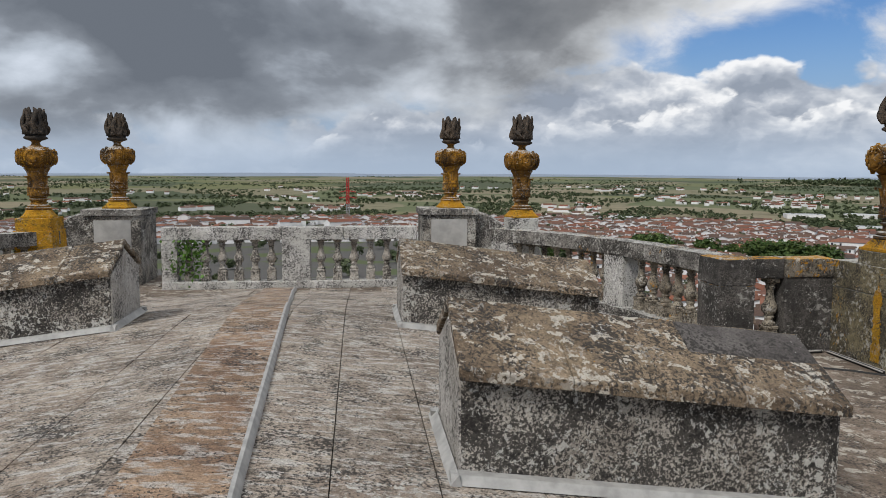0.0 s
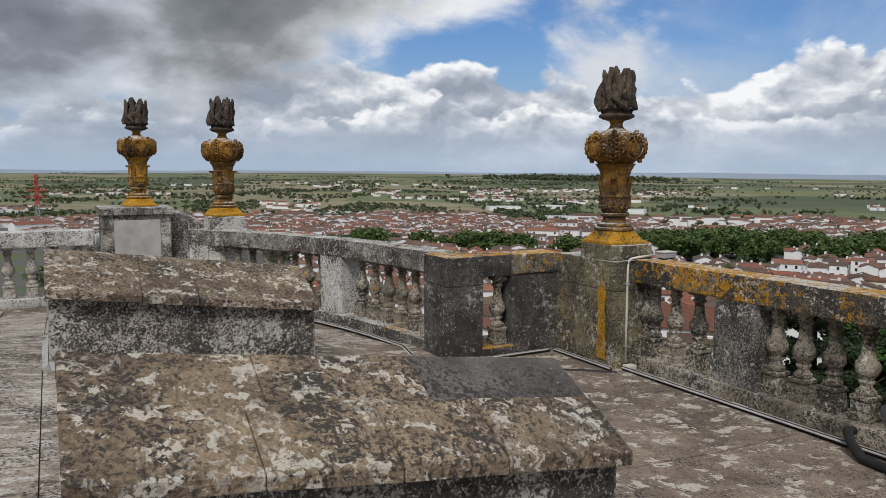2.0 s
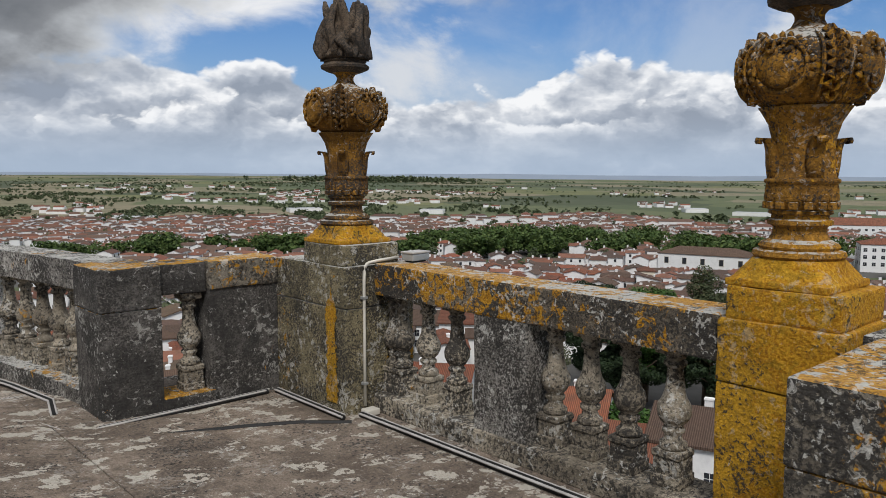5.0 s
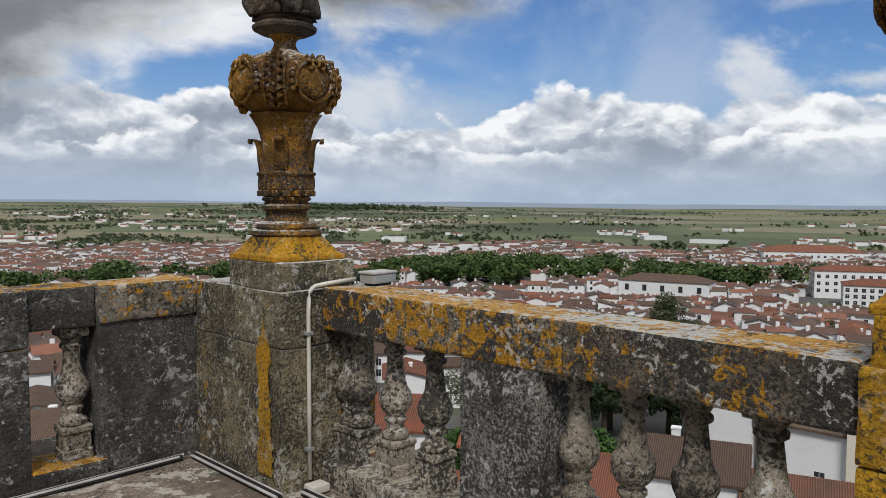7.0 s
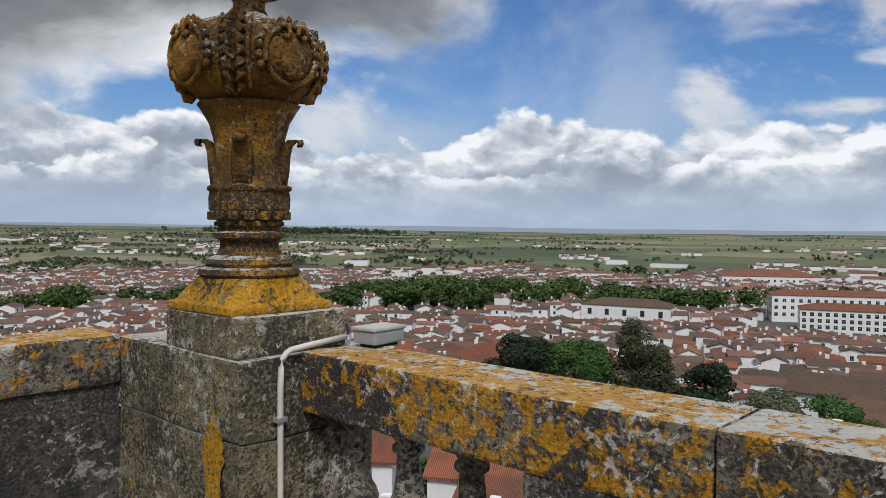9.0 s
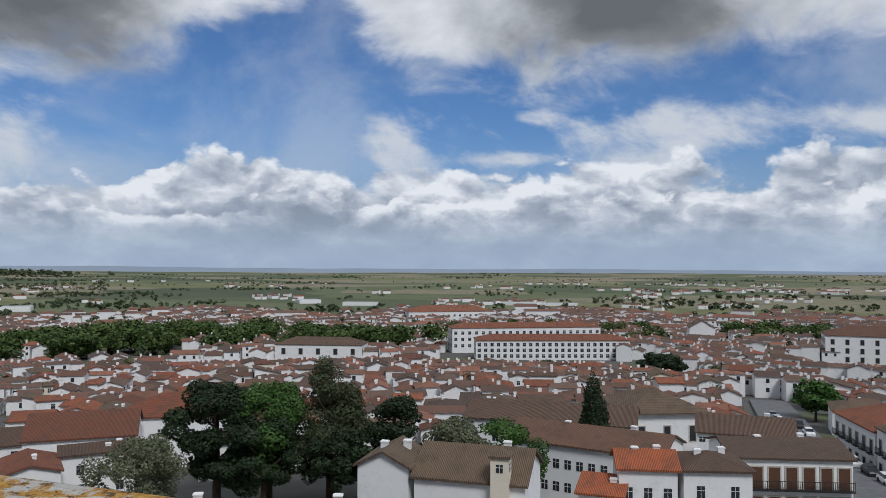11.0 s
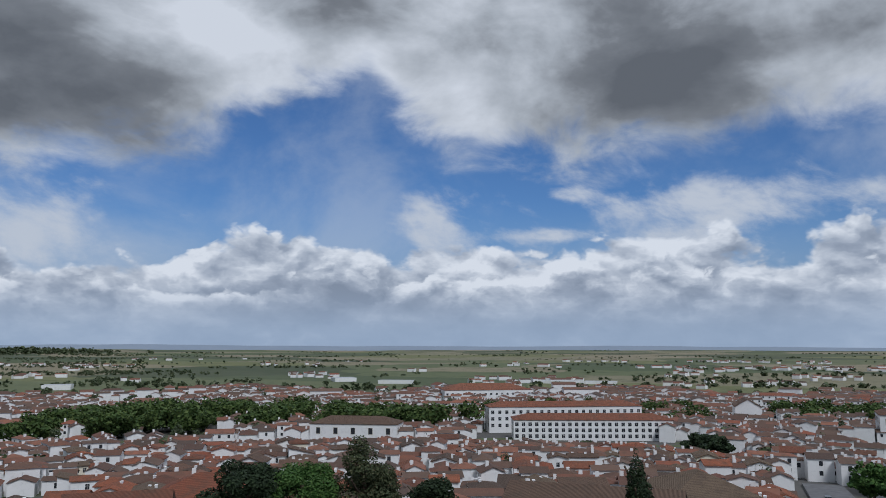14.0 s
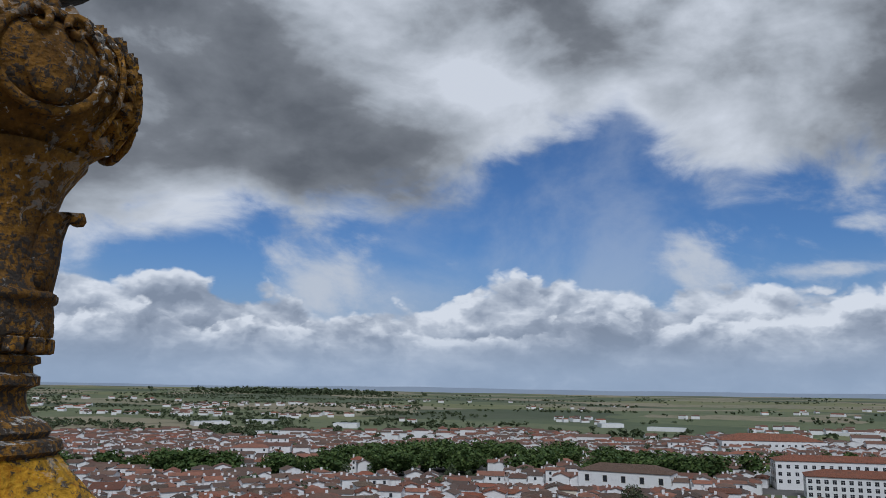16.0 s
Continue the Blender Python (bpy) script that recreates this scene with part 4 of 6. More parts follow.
def cables_and_lamp():
    ob = thing("strip_cable", at_uv(0, 0), "pair of pale cables along the foot of the parapet", "cable")
    runs = [[(8.50, 2.55, 0.03), (8.47, 5.82, 0.03)], [(8.33, 5.84, 0.03), (8.33, 6.78, 0.03), ], [(8.26, 6.80, 0.03), (6.95, 6.76, 0.03)],
            [(6.72, 6.86, 0.03), (6.62, 7.22, 0.03)], [(6.80, 7.26, 0.03)] + [(arc_point(s)[0] - 0.30, arc_point(s)[1] - 0.10, 0.03) for s in (0.92, 0.8, 0.7, 0.6, 0.5, 0.4, 0.3, 0.2)]]
    for run in runs:
        for off in (0.0, 0.042):
            bm = bmesh.new()
            tube(bm, [(u - off, v - off * 0.6, z) for u, v, z in run], 0.0085, 6)
            part("cable", bm, M_CABLE, ob)
        bm = bmesh.new()
        tube(bm, [(u - 0.021, v - 0.013, z - 0.012) for u, v, z in run], 0.022, 6)
        part("channel", bm, M_BLACK, ob, "dark channel between the cables")
    ob = thing("conduit", at_uv(8.535, 5.87), "pale pipe conduit up the side of the corner pier", "pipe")
    bm = bmesh.new()
    pts = [(0, 0, 0.05), (0, 0, 0.5), (0, 0, 0.98)] + [(0.05 - 0.05 * math.cos(t), 0, 1.03 + 0.085 * math.sin(t)) for t in (0.3, 0.7, 1.1, 1.5)] + [(0.14, 0.01, 1.122), (0.36, 0.05, 1.128)]
    tube(bm, pts, 0.012, 8)
    part("pipe", bm, M_CONDUIT, ob, smooth_shade=True)
    bm = bmesh.new()
    tube(bm, [(0.35, 0.048, 1.128), (0.41, 0.09, 1.135), (0.45, 0.15, 1.16)], 0.007, 6)
    part("wire", bm, M_BLACK, ob, "black wire end")
    for z in (0.22, 0.86):
        bm = bmesh.new()
        add_box(bm, -0.022, 0.022, -0.016, 0.02, z - 0.01, z + 0.01, 0.003)
        part("clip", bm, M_LAMP, ob)
    bm = bmesh.new()
    add_box(bm, -0.055, 0.055, -0.11, -0.02, 0.0, 0.045, 0.008)
    part("junction_box", bm, M_CONDUIT, ob, "small white junction box")
    ob = thing("floodlight", at_uv(8.96, 5.79, 1.10, 4), "grey metal box floodlight lying on the rail", "floodlight")
    part("housing", worn_box(-0.09, 0.09, -0.06, 0.06, 0.012, 0.064, 0.01, 0.0, 0.3), M_LAMP, ob)
    part("lid", worn_box(-0.096, 0.096, -0.066, 0.066, 0.065, 0.080, 0.006, 0.0, 0.3), M_CABLE, ob, "pale lid")
    bm = bmesh.new()
    add_box(bm, -0.07, 0.07, -0.04, 0.04, -0.002, 0.014, 0.004)
    part("bracket", bm, M_BLACK, ob)
    # dark line where the terrace bed steps to the gutter, added as a black strip
    ob = thing("floor_seam", at_uv(0, 0), "dark line along the gutter step across the terrace floor", "seam")
    rng = random.Random(8)
    bm = bmesh.new()
    pts = [(6.72, 6.62), (7.0, 6.50), (7.35, 6.34), (7.7, 6.18), (8.05, 5.98), (8.32, 5.74)]
    tube(bm, [(u + rng.uniform(-0.02, 0.02), v + rng.uniform(-0.02, 0.02), 0.004) for u, v in pts], 0.016, 6)
    part("step_line", bm, M_BLACK, ob)
    # black tube at the yellow pier, added in place of a dark drain gap
    ob = thing("drain_hose", at_uv(0, 0), "short black tube in place of a drain gap, parapet foot", "hose")
    bm = bmesh.new()
    tube(bm, [(8.56, 3.42, 0.10), (8.44, 3.38, 0.13), (8.33, 3.28, 0.10), (8.26, 3.14, 0.04), (8.24, 2.95, 0.035), (8.25, 2.6, 0.035)], 0.035, 8)
    part("hose", bm, M_BLACK, ob, smooth_shade=True)
    # ivy through the far balusters
    rng = random.Random(3)
    verts, faces = [], []
    for k in range(420):
        c = Vector((rng.gauss(0.28, 0.17), rng.uniform(-0.12, 0.25), min(0.86, max(0.05, rng.gauss(0.50, 0.24)))))
        a, b = Vector((rng.uniform(-1, 1), rng.uniform(-1, 1), rng.uniform(-1, 1))).normalized(), Vector((rng.uniform(-1, 1), rng.uniform(-1, 1), rng.uniform(-1, 1)))
        b = (b - a * b.dot(a)).normalized()
        s = rng.uniform(0.025, 0.05)
        i = len(verts)
        verts += [c - a * s, c + b * s * 0.7, c + a * s, c - b * s * 0.7]
        faces.append((i, i + 1, i + 2, i + 3))
    me = bpy.data.meshes.new("ivy")
    me.from_pydata(verts, [], faces)
    me.materials.append(M_IVY)
    ob = new("ivy", me)
    ob.matrix_basis = at_uv(-0.40, 12.5, 0.0)
    tagged(ob, "green ivy growing through the far balusters", "plant", kind="stuff")


cables_and_lamp()


# ---- the land below: town, trees, fields ----
GROUND_R = (0, 75, 150, 250, 360, 600, 900, 2000, 4900)
GROUND_Z = (-25, -26, -31.5, -37.8, -42.2, -45, -45, -36, -11.5)
PLAIN_Z = (-25, -26, -31.5, -37.8, -42.2, -45, -47, -48, -44.0)


def ground_z(x, y):
    r = math.hypot(x, y)
    k = float(np.interp(math.degrees(math.atan2(x, y)), (-180, 10, 45, 120, 180), (0, 0, 1, 1, 0)))
    z = float(np.interp(r, GROUND_R, GROUND_Z)) * (1 - k) + float(np.interp(r, GROUND_R, PLAIN_Z)) * k
    if r > 700:
        k = min(1.0, (r - 700) / 800)
        z += k * (5.0 * noise.noise(Vector((x / 650, y / 650, 0.4))) + 2.0 * noise.noise(Vector((x / 210, y / 210, 1.4))))
    return z


def field_material():
    m, nt, bsdf = new_material("fields_and_streets")
    pos = nt.nodes.new("ShaderNodeNewGeometry").outputs["Position"]
    sep = nt.nodes.new("ShaderNodeSeparateXYZ")
    nt.links.new(pos, sep.inputs[0])
    flat = xyz_node(nt, sep.outputs[0], sep.outputs[1], 0.0)
    r = math_node(nt, "POWER", math_node(nt, "ADD", math_node(nt, "POWER", sep.outputs[0], 2.0), math_node(nt, "POWER", sep.outputs[1], 2.0)), 0.5)
    wob = nt.nodes.new("ShaderNodeVectorMath")
    wob.operation = "ADD"
    n0 = noise_node(nt, flat, 0.003, 4, 0.6)
    nt.links.new(flat, wob.inputs[0])
    nt.links.new(xyz_node(nt, math_node(nt, "MULTIPLY", n0, 260.0), math_node(nt, "MULTIPLY", noise_node(nt, flat, 0.0041, 3, 0.6), 220.0), 0.0), wob.inputs[1])
    vor = nt.nodes.new("ShaderNodeTexVoronoi")
    vor.inputs["Scale"].default_value = 0.0030
    nt.links.new(wob.outputs[0], vor.inputs["Vector"])
    pick = nt.nodes.new("ShaderNodeSeparateColor")
    nt.links.new(vor.outputs["Color"], pick.inputs[0])
    fields = ramp_node(nt, pick.outputs[0], [(0.0, (0.055, 0.070, 0.038)), (0.2, (0.115, 0.135, 0.064)), (0.38, (0.22, 0.195, 0.125)), (0.55, (0.072, 0.095, 0.045)), (0.70, (0.25, 0.21, 0.14)), (0.86, (0.16, 0.165, 0.070))], "CONSTANT")
    vor2 = nt.nodes.new("ShaderNodeTexVoronoi")
    vor2.inputs["Scale"].default_value = 0.0011
    nt.links.new(wob.outputs[0], vor2.inputs["Vector"])
    pick2 = nt.nodes.new("ShaderNodeSeparateColor")
    nt.links.new(vor2.outputs["Color"], pick2.inputs[0])
    fields = mix_node(nt, 0.22, fields, ramp_node(nt, pick2.outputs[1], [(0.0, (0.10, 0.12, 0.07)), (0.5, (0.17, 0.175, 0.11)), (1.0, (0.22, 0.20, 0.14))]))
    scrub = smooth(nt, noise_node(nt, flat, 0.02, 6, 0.7), 0.50, 0.62)
    fields = mix_node(nt, math_node(nt, "MULTIPLY", scrub, 0.42), fields, (0.05, 0.065, 0.03))
    fields = mix_node(nt, math_node(nt, "MULTIPLY", smooth(nt, noise_node(nt, flat, 0.11, 4, 0.7), 0.5, 0.7), 0.4), fields, (0.075, 0.085, 0.045))
    street = mix_node(nt, noise_node(nt, flat, 0.4, 5, 0.6), (0.07, 0.068, 0.065), (0.13, 0.124, 0.116))
    street = mix_node(nt, smooth(nt, noise_node(nt, flat, 0.03, 4, 0.6), 0.52, 0.6), street, (0.09, 0.11, 0.05))
    col = mix_node(nt, smooth(nt, r, 640.0, 820.0), street, fields)
    nt.links.new(col, bsdf.inputs["Base Color"])
    bsdf.inputs["Roughness"].default_value = 0.95
    return m


def build_ground():
    rs = [0, 20, 40, 60, 80, 105, 130, 160, 190, 220, 255, 290, 330, 375, 430, 490, 560, 640, 730, 830, 950, 1080, 1230, 1400, 1600, 1850, 2100, 2400, 2750, 3150, 3600, 4050, 4500, 4900]
    n = 180
    verts, faces = [], []
    for r in rs:
        for k in range(n):
            a = 2 * math.pi * k / n
            x, y = r * math.sin(a), r * math.cos(a)
            verts.append((x, y, ground_z(x, y)))
    for i in range(len(rs) - 1):
        for k in range(n):
            faces.append((i * n + k, i * n + (k + 1) % n, (i + 1) * n + (k + 1) % n, (i + 1) * n + k))
    me = bpy.data.meshes.new("ground")
    me.from_pydata(verts, [], faces[n:] + [tuple(range(n, 2 * n))])
    me.materials.append(field_material())
    for p in me.polygons:
        p.use_smooth = True
    bm = bmesh.new()
    bm.from_mesh(me)
    bmesh.ops.recalc_face_normals(bm, faces=bm.faces[:])
    if sum(f.normal.z for f in bm.faces) < 0:
        bmesh.ops.reverse_faces(bm, faces=bm.faces[:])
    bmesh.ops.delete(bm, geom=[v for v in bm.verts if not v.link_faces], context="VERTS")
    bm.to_mesh(me)
    bm.free()
    tagged(new("ground", me), "town ground and patchwork of green and dry fields to the horizon", "ground", kind="structure")


build_ground()


def tile_material(name, tones, island=False):
    m, nt, bsdf = new_material(name)
    geo = nt.nodes.new("ShaderNodeNewGeometry")
    pos = geo.outputs["Position"]
    rnd = geo.outputs["Random Per Island"] if island else nt.nodes.new("ShaderNodeObjectInfo").outputs["Random"]
    col = ramp_node(nt, rnd, [(k / max(1, len(tones) - 1), t) for k, t in enumerate(tones)])
    n1 = noise_node(nt, pos, 0.5, 6, 0.65)
    col = mix_node(nt, math_node(nt, "MULTIPLY", smooth(nt, n1, 0.45, 0.68), 0.5), col, (0.085, 0.065, 0.05))
    n2 = noise_node(nt, pos, 3.2, 4, 0.7)
    col = mix_node(nt, math_node(nt, "MULTIPLY", smooth(nt, n2, 0.46, 0.72), 0.25), col, (0.26, 0.18, 0.125))
    if not island:
        co = nt.nodes.new("ShaderNodeTexCoord").outputs["Object"]
        wave = nt.nodes.new("ShaderNodeTexWave")
        wave.wave_type, wave.bands_direction = "BANDS", "X"
        wave.inputs["Scale"].default_value = 1.9
        wave.inputs["Distortion"].default_value = 0.25
        nt.links.new(co, wave.inputs["Vector"])
        col = mix_node(nt, math_node(nt, "MULTIPLY", smooth(nt, wave.outputs["Fac"], 0.45, 0.0), 0.55), col, (0.05, 0.03, 0.022))
        bump_to(nt, bsdf, wave.outputs["Fac"], 0.8, 0.08)
    nt.links.new(col, bsdf.inputs["Base Color"])
    bsdf.inputs["Roughness"].default_value = 0.9
    return m


def wall_material(name, col, dirt=0.4):
    m, nt, bsdf = new_material(name)
    pos = nt.nodes.new("ShaderNodeNewGeometry").outputs["Position"]
    n = noise_node(nt, pos, 0.45, 6, 0.65)
    n2 = noise_node(nt, pos, 2.4, 5, 0.65)
    c = mix_node(nt, math_node(nt, "MULTIPLY", smooth(nt, n, 0.5, 0.75), dirt), col, tuple(v * 0.62 for v in col))
    c = mix_node(nt, math_node(nt, "MULTIPLY", smooth(nt, n2, 0.55, 0.75), dirt * 0.6), c, tuple(v * 0.5 for v in col))
    nt.links.new(c, bsdf.inputs["Base Color"])
    bsdf.inputs["Roughness"].default_value = 0.9
    return m


T_RED = tile_material("red_tiles", [(0.31, 0.095, 0.050), (0.17, 0.072, 0.048), (0.37, 0.125, 0.066), (0.15, 0.08, 0.056)])
T_ORANGE = tile_material("orange_tiles", [(0.50, 0.135, 0.055), (0.44, 0.125, 0.055)])
T_BROWN = tile_material("brown_tiles", [(0.11, 0.072, 0.054), (0.155, 0.10, 0.072), (0.10, 0.075, 0.062), (0.20, 0.11, 0.075)])
T_OCHRE = tile_material("ochre_tiles", [(0.185, 0.13, 0.085), (0.165, 0.12, 0.085)])
T_FAR = tile_material("far_tiles", [(0.24, 0.082, 0.050), (0.085, 0.058, 0.047), (0.27, 0.115, 0.075), (0.12, 0.075, 0.058), (0.20, 0.082, 0.054), (0.075, 0.054, 0.047), (0.15, 0.095, 0.072), (0.09, 0.062, 0.050)], True)
W_WHITE = wall_material("whitewash", (0.80, 0.795, 0.79), 0.4)
W_CREAM = wall_material("cream_wash", (0.72, 0.66, 0.54))
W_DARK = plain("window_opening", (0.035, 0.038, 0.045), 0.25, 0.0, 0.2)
W_TRIM = plain("stone_trim", (0.46, 0.42, 0.36), 0.85)
W_IRON = plain("balcony_iron", (0.03, 0.03, 0.032), 0.5)
W_DOOR = plain("brown_shutter", (0.11, 0.055, 0.035), 0.6)
ROAD = plain("worn_asphalt", (0.14, 0.14, 0.145), 0.9, 0.0, 0.15, 0.6)
FOOTPRINTS = []


def roof_mesh(w, d, h, kind, pitch=0.42, over=0.35, thick=0.22):
    """A tiled roof over a plan of w by d (x and y from 0), eaves at height h, ridge along the longer side."""
    bm = bmesh.new()
    x0, x1, y0, y1 = -over, w + over, -over, d + over
    along = (x1 - x0) >= (y1 - y0)
    half = ((y1 - y0) if along else (x1 - x0)) / 2
    rise = half * pitch
    if kind == "shed":
        top = [(x0, y0, h), (x1, y0, h), (x1, y1, h + (y1 - y0) * 0.25), (x0, y1, h + (y1 - y0) * 0.25)]
        faces = [(0, 1, 2, 3)]
    else:
        inset = half if kind == "hip" else 0.0
        if along:
            r = [(x0 + inset, (y0 + y1) / 2, h + rise), (x1 - inset, (y0 + y1) / 2, h + rise)]
        else:
            r = [((x0 + x1) / 2, y0 + inset, h + rise), ((x0 + x1) / 2, y1 - inset, h + rise)]
        top = [(x0, y0, h), (x1, y0, h), (x1, y1, h), (x0, y1, h), *r]
        faces = [(0, 1, 5, 4), (1, 2, 5), (2, 3, 4, 5), (3, 0, 4)] if along else [(0, 1, 4), (1, 2, 5, 4), (2, 3, 5), (3, 0, 4, 5)]
    hi = [bm.verts.new((x, y, z + thick)) for x, y, z in top]
    lo = [bm.verts.new((x, y, z)) for x, y, z in top]
    for f in faces:
        if kind == "gable" and len(f) == 3:
            continue
        bm.faces.new([hi[i] for i in f])
        bm.faces.new([lo[i] for i in f[::-1]])
    n = 4
    for i in range(n):
        j = (i + 1) % n
        if kind == "gable" and ((along and i in (1, 3)) or (not along and i in (0, 2))):
            k = 5 if (along and i == 1) or (not along and i == 2) else 4
            bm.faces.new((lo[i], lo[k], hi[k], hi[i]))
            bm.faces.new((lo[k], lo[j], hi[j], hi[k]))
        else:
            bm.faces.new((lo[i], lo[j], hi[j], hi[i]))
    return bm, rise


def wall_mesh(w, d, h, kind, pitch, over):
    bm = bmesh.new()
    base = [bm.verts.new(q) for q in ((0, 0, -4), (w, 0, -4), (w, d, -4), (0, d, -4))]
    top = [bm.verts.new(q) for q in ((0, 0, h + 0.1), (w, 0, h + 0.1), (w, d, h + 0.1), (0, d, h + 0.1))]
    along = w >= d
    extra = None
    if kind == "gable":
        rise = (min(w, d) / 2 + over) * pitch
        extra = [bm.verts.new(q) for q in (((0, d / 2, h + rise), (w, d / 2, h + rise)) if along else ((w / 2, 0, h + rise), (w / 2, d, h + rise)))]
    for i in range(4):
        j = (i + 1) % 4
        f = [base[i], base[j], top[j], top[i]]
        if extra and along and i in (1, 3):
            f.insert(3, extra[1 if i == 1 else 0])
        if extra and not along and i in (0, 2):
            f.insert(3, extra[0 if i == 0 else 1])
        bm.faces.new(f)
    if kind == "shed":
        top[2].co.z = top[3].co.z = h + d * 0.25
    return bm


def window_part(house, x, z, ww, wh, side, w, d, trim=None, shutter=False, balcony=False):
    """A window on the front (side 0), the right end (1), the back (2) or the left end (3)."""
    m = (pose(x, 0, z), pose(w, x, z, 0, 0, 90), pose(w - x, d, z, 0, 0, 180), pose(0, d - x, z, 0, 0, -90))[side]
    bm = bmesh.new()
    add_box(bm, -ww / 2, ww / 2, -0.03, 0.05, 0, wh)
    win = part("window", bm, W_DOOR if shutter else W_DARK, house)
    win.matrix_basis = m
    if trim:
        bm = bmesh.new()
        t = 0.16
        for a, b, c, e in ((-ww / 2 - t, -ww / 2, -t, wh + t), (ww / 2, ww / 2 + t, -t, wh + t), (-ww / 2, ww / 2, wh, wh + t), (-ww / 2, ww / 2, -t, 0)):
            add_box(bm, a, b, -0.07, 0.04, c, e)
        part("window_frame", bm, trim, win)
    else:
        bm = bmesh.new()
        add_box(bm, -0.018, 0.018, -0.05, 0.0, 0.02, wh - 0.02)
        add_box(bm, -ww / 2, ww / 2, -0.05, 0.0, wh * 0.62, wh * 0.62 + 0.035)
        part("glazing_bar", bm, W_WHITE, win)
    if balcony:
        bm = bmesh.new()
        add_box(bm, -ww / 2 - 0.35, ww / 2 + 0.35, -0.62, 0.0, -0.14, 0.0)
        for k in range(9):
            px = -ww / 2 - 0.32 + (ww + 0.64) * k / 8
            add_box(bm, px - 0.02, px + 0.02, -0.6, -0.56, 0.0, 0.95)
        add_box(bm, -ww / 2 - 0.35, ww / 2 + 0.35, -0.61, -0.55, 0.93, 0.99)
        part("balcony", bm, W_IRON, win, "black iron balcony")


def house(x, y, turn, w, d, h, kind="gable", tiles=None, walls=None, rows=1, cols=3, win=(0.9, 1.2), sides=(0, 1, 3), label="", category="house", group="houses of the old town",
          trim=None, shutter=False, balcony=False, pitch=0.42, chimneys=1, over=0.35, base=None, seed=1, name="house", floor0=1.2):
    """A house whose front left corner stands at x, y; its front runs along its own +x."""
    rng = random.Random(seed)
    z = ground_z(x, y) if base is None else base
    m = pose(x, y, z, 0, 0, turn)
    ob = thing(name, m, label or "whitewashed house with a tiled roof", category, group)
    centre = m @ Vector((w / 2, d / 2, 0))
    FOOTPRINTS.append((centre.x, centre.y, math.hypot(w, d) / 2))
    part("wall", wall_mesh(w, d, h, kind, pitch, over), walls or W_WHITE, ob)
    bm, rise = roof_mesh(w, d, h, kind, pitch, over)
    part("roof", bm, tiles or T_RED, ob)
    for s in sides:
        length = w if s in (0, 2) else d
        n = cols if s in (0, 2) else max(1, int(length / 4.5))
        for rr in range(rows):
            zz = floor0 + (h - floor0) * rr / rows
            for k in range(n):
                if seed and group == "houses of the old town" and rng.random() < 0.18:
                    continue
                window_part(ob, length * (k + 0.5) / n, zz, win[0], min(win[1], (h - floor0) / rows - 0.5), s, w, d, trim, shutter, balcony and s == 0)
    for k in range(chimneys):
        cx, cy = w * rng.uniform(0.15, 0.85), d * rng.uniform(0.2, 0.8)
        bm = bmesh.new()
        top = h + rise + rng.uniform(0.2, 0.7)
        add_box(bm, cx - 0.34, cx + 0.34, cy - 0.24, cy + 0.24, h, top)
        add_box(bm, cx - 0.40, cx + 0.40, cy - 0.30, cy + 0.30, top - 0.16, top - 0.06)
        part("chimney", bm, W_WHITE, ob)
    return ob


def facade(ax, ay, bx, by, depth, h, **kw):
    """A house by the two ends of the front that looks at the terrace: a on the viewer's left, b on the right."""
    w = math.hypot(bx - ax, by - ay)
    turn = math.degrees(math.atan2(by - ay, bx - ax))
    return house(ax, ay, turn, w, depth, h, **kw)


LAND = "landmark buildings"


def landmark(ax, ay, bx, by, depth, h, base, label, **kw):
    return facade(ax, ay, bx, by, depth, h, base=base, label=label, group=LAND, seed=0, **kw)


landmark(253.7, 250.5, 271.6, 215.5, 15, 8.4, -42.4, "long white convent with tall windows and a brown hipped roof", kind="hip", tiles=T_BROWN, rows=1, cols=5, win=(1.7, 2.6), floor0=4.2, trim=W_TRIM, chimneys=0, name="convent", category="building", pitch=0.36)
landmark(310.4, 179.4, 349.9, 120.0, 15, 9.2, -42.3, "long white front school wing with rows of windows, red roof", kind="hip", tiles=T_RED, rows=3, cols=24, win=(1.5, 1.6), floor0=1.4, chimneys=0, name="school_wing", category="building", pitch=0.3, sides=(0, 3))
landmark(332.5, 205.8, 383.4, 146.9, 14, 11.2, -41.4, "long white rear school wing with rows of windows, red roof", kind="hip", tiles=T_RED, rows=3, cols=22, win=(1.5, 1.6), floor0=1.6, chimneys=0, name="school_wing", category="building", pitch=0.3, sides=(0, 3))
landmark(395.6, 43.4, 412.0, -45.0, 22, 13.0, -43.2, "large cream-white palace with three rows of framed windows", kind="hip", tiles=T_RED, rows=3, cols=15, win=(1.5, 2.3), trim=W_TRIM, chimneys=3, name="palace", category="building", sides=(0, 3), pitch=0.36)
landmark(508.6, 355.4, 558.3, 304.3, 30, 9.0, -45.2, "long low white building under a wide red roof", kind="hip", tiles=T_RED, rows=2, cols=16, win=(1.6, 1.6), chimneys=0, name="long_building", category="building", sides=(0,), pitch=0.3)
landmark(436, 115, 440, 102.5, 22, 10.5, -43.4, "small white church with a stone-trimmed gable front", kind="gable", tiles=T_BROWN, rows=1, cols=2, win=(1.4, 3.0), floor0=4.0, trim=W_TRIM, chimneys=0, name="church", category="church", pitch=0.6, sides=(0,))
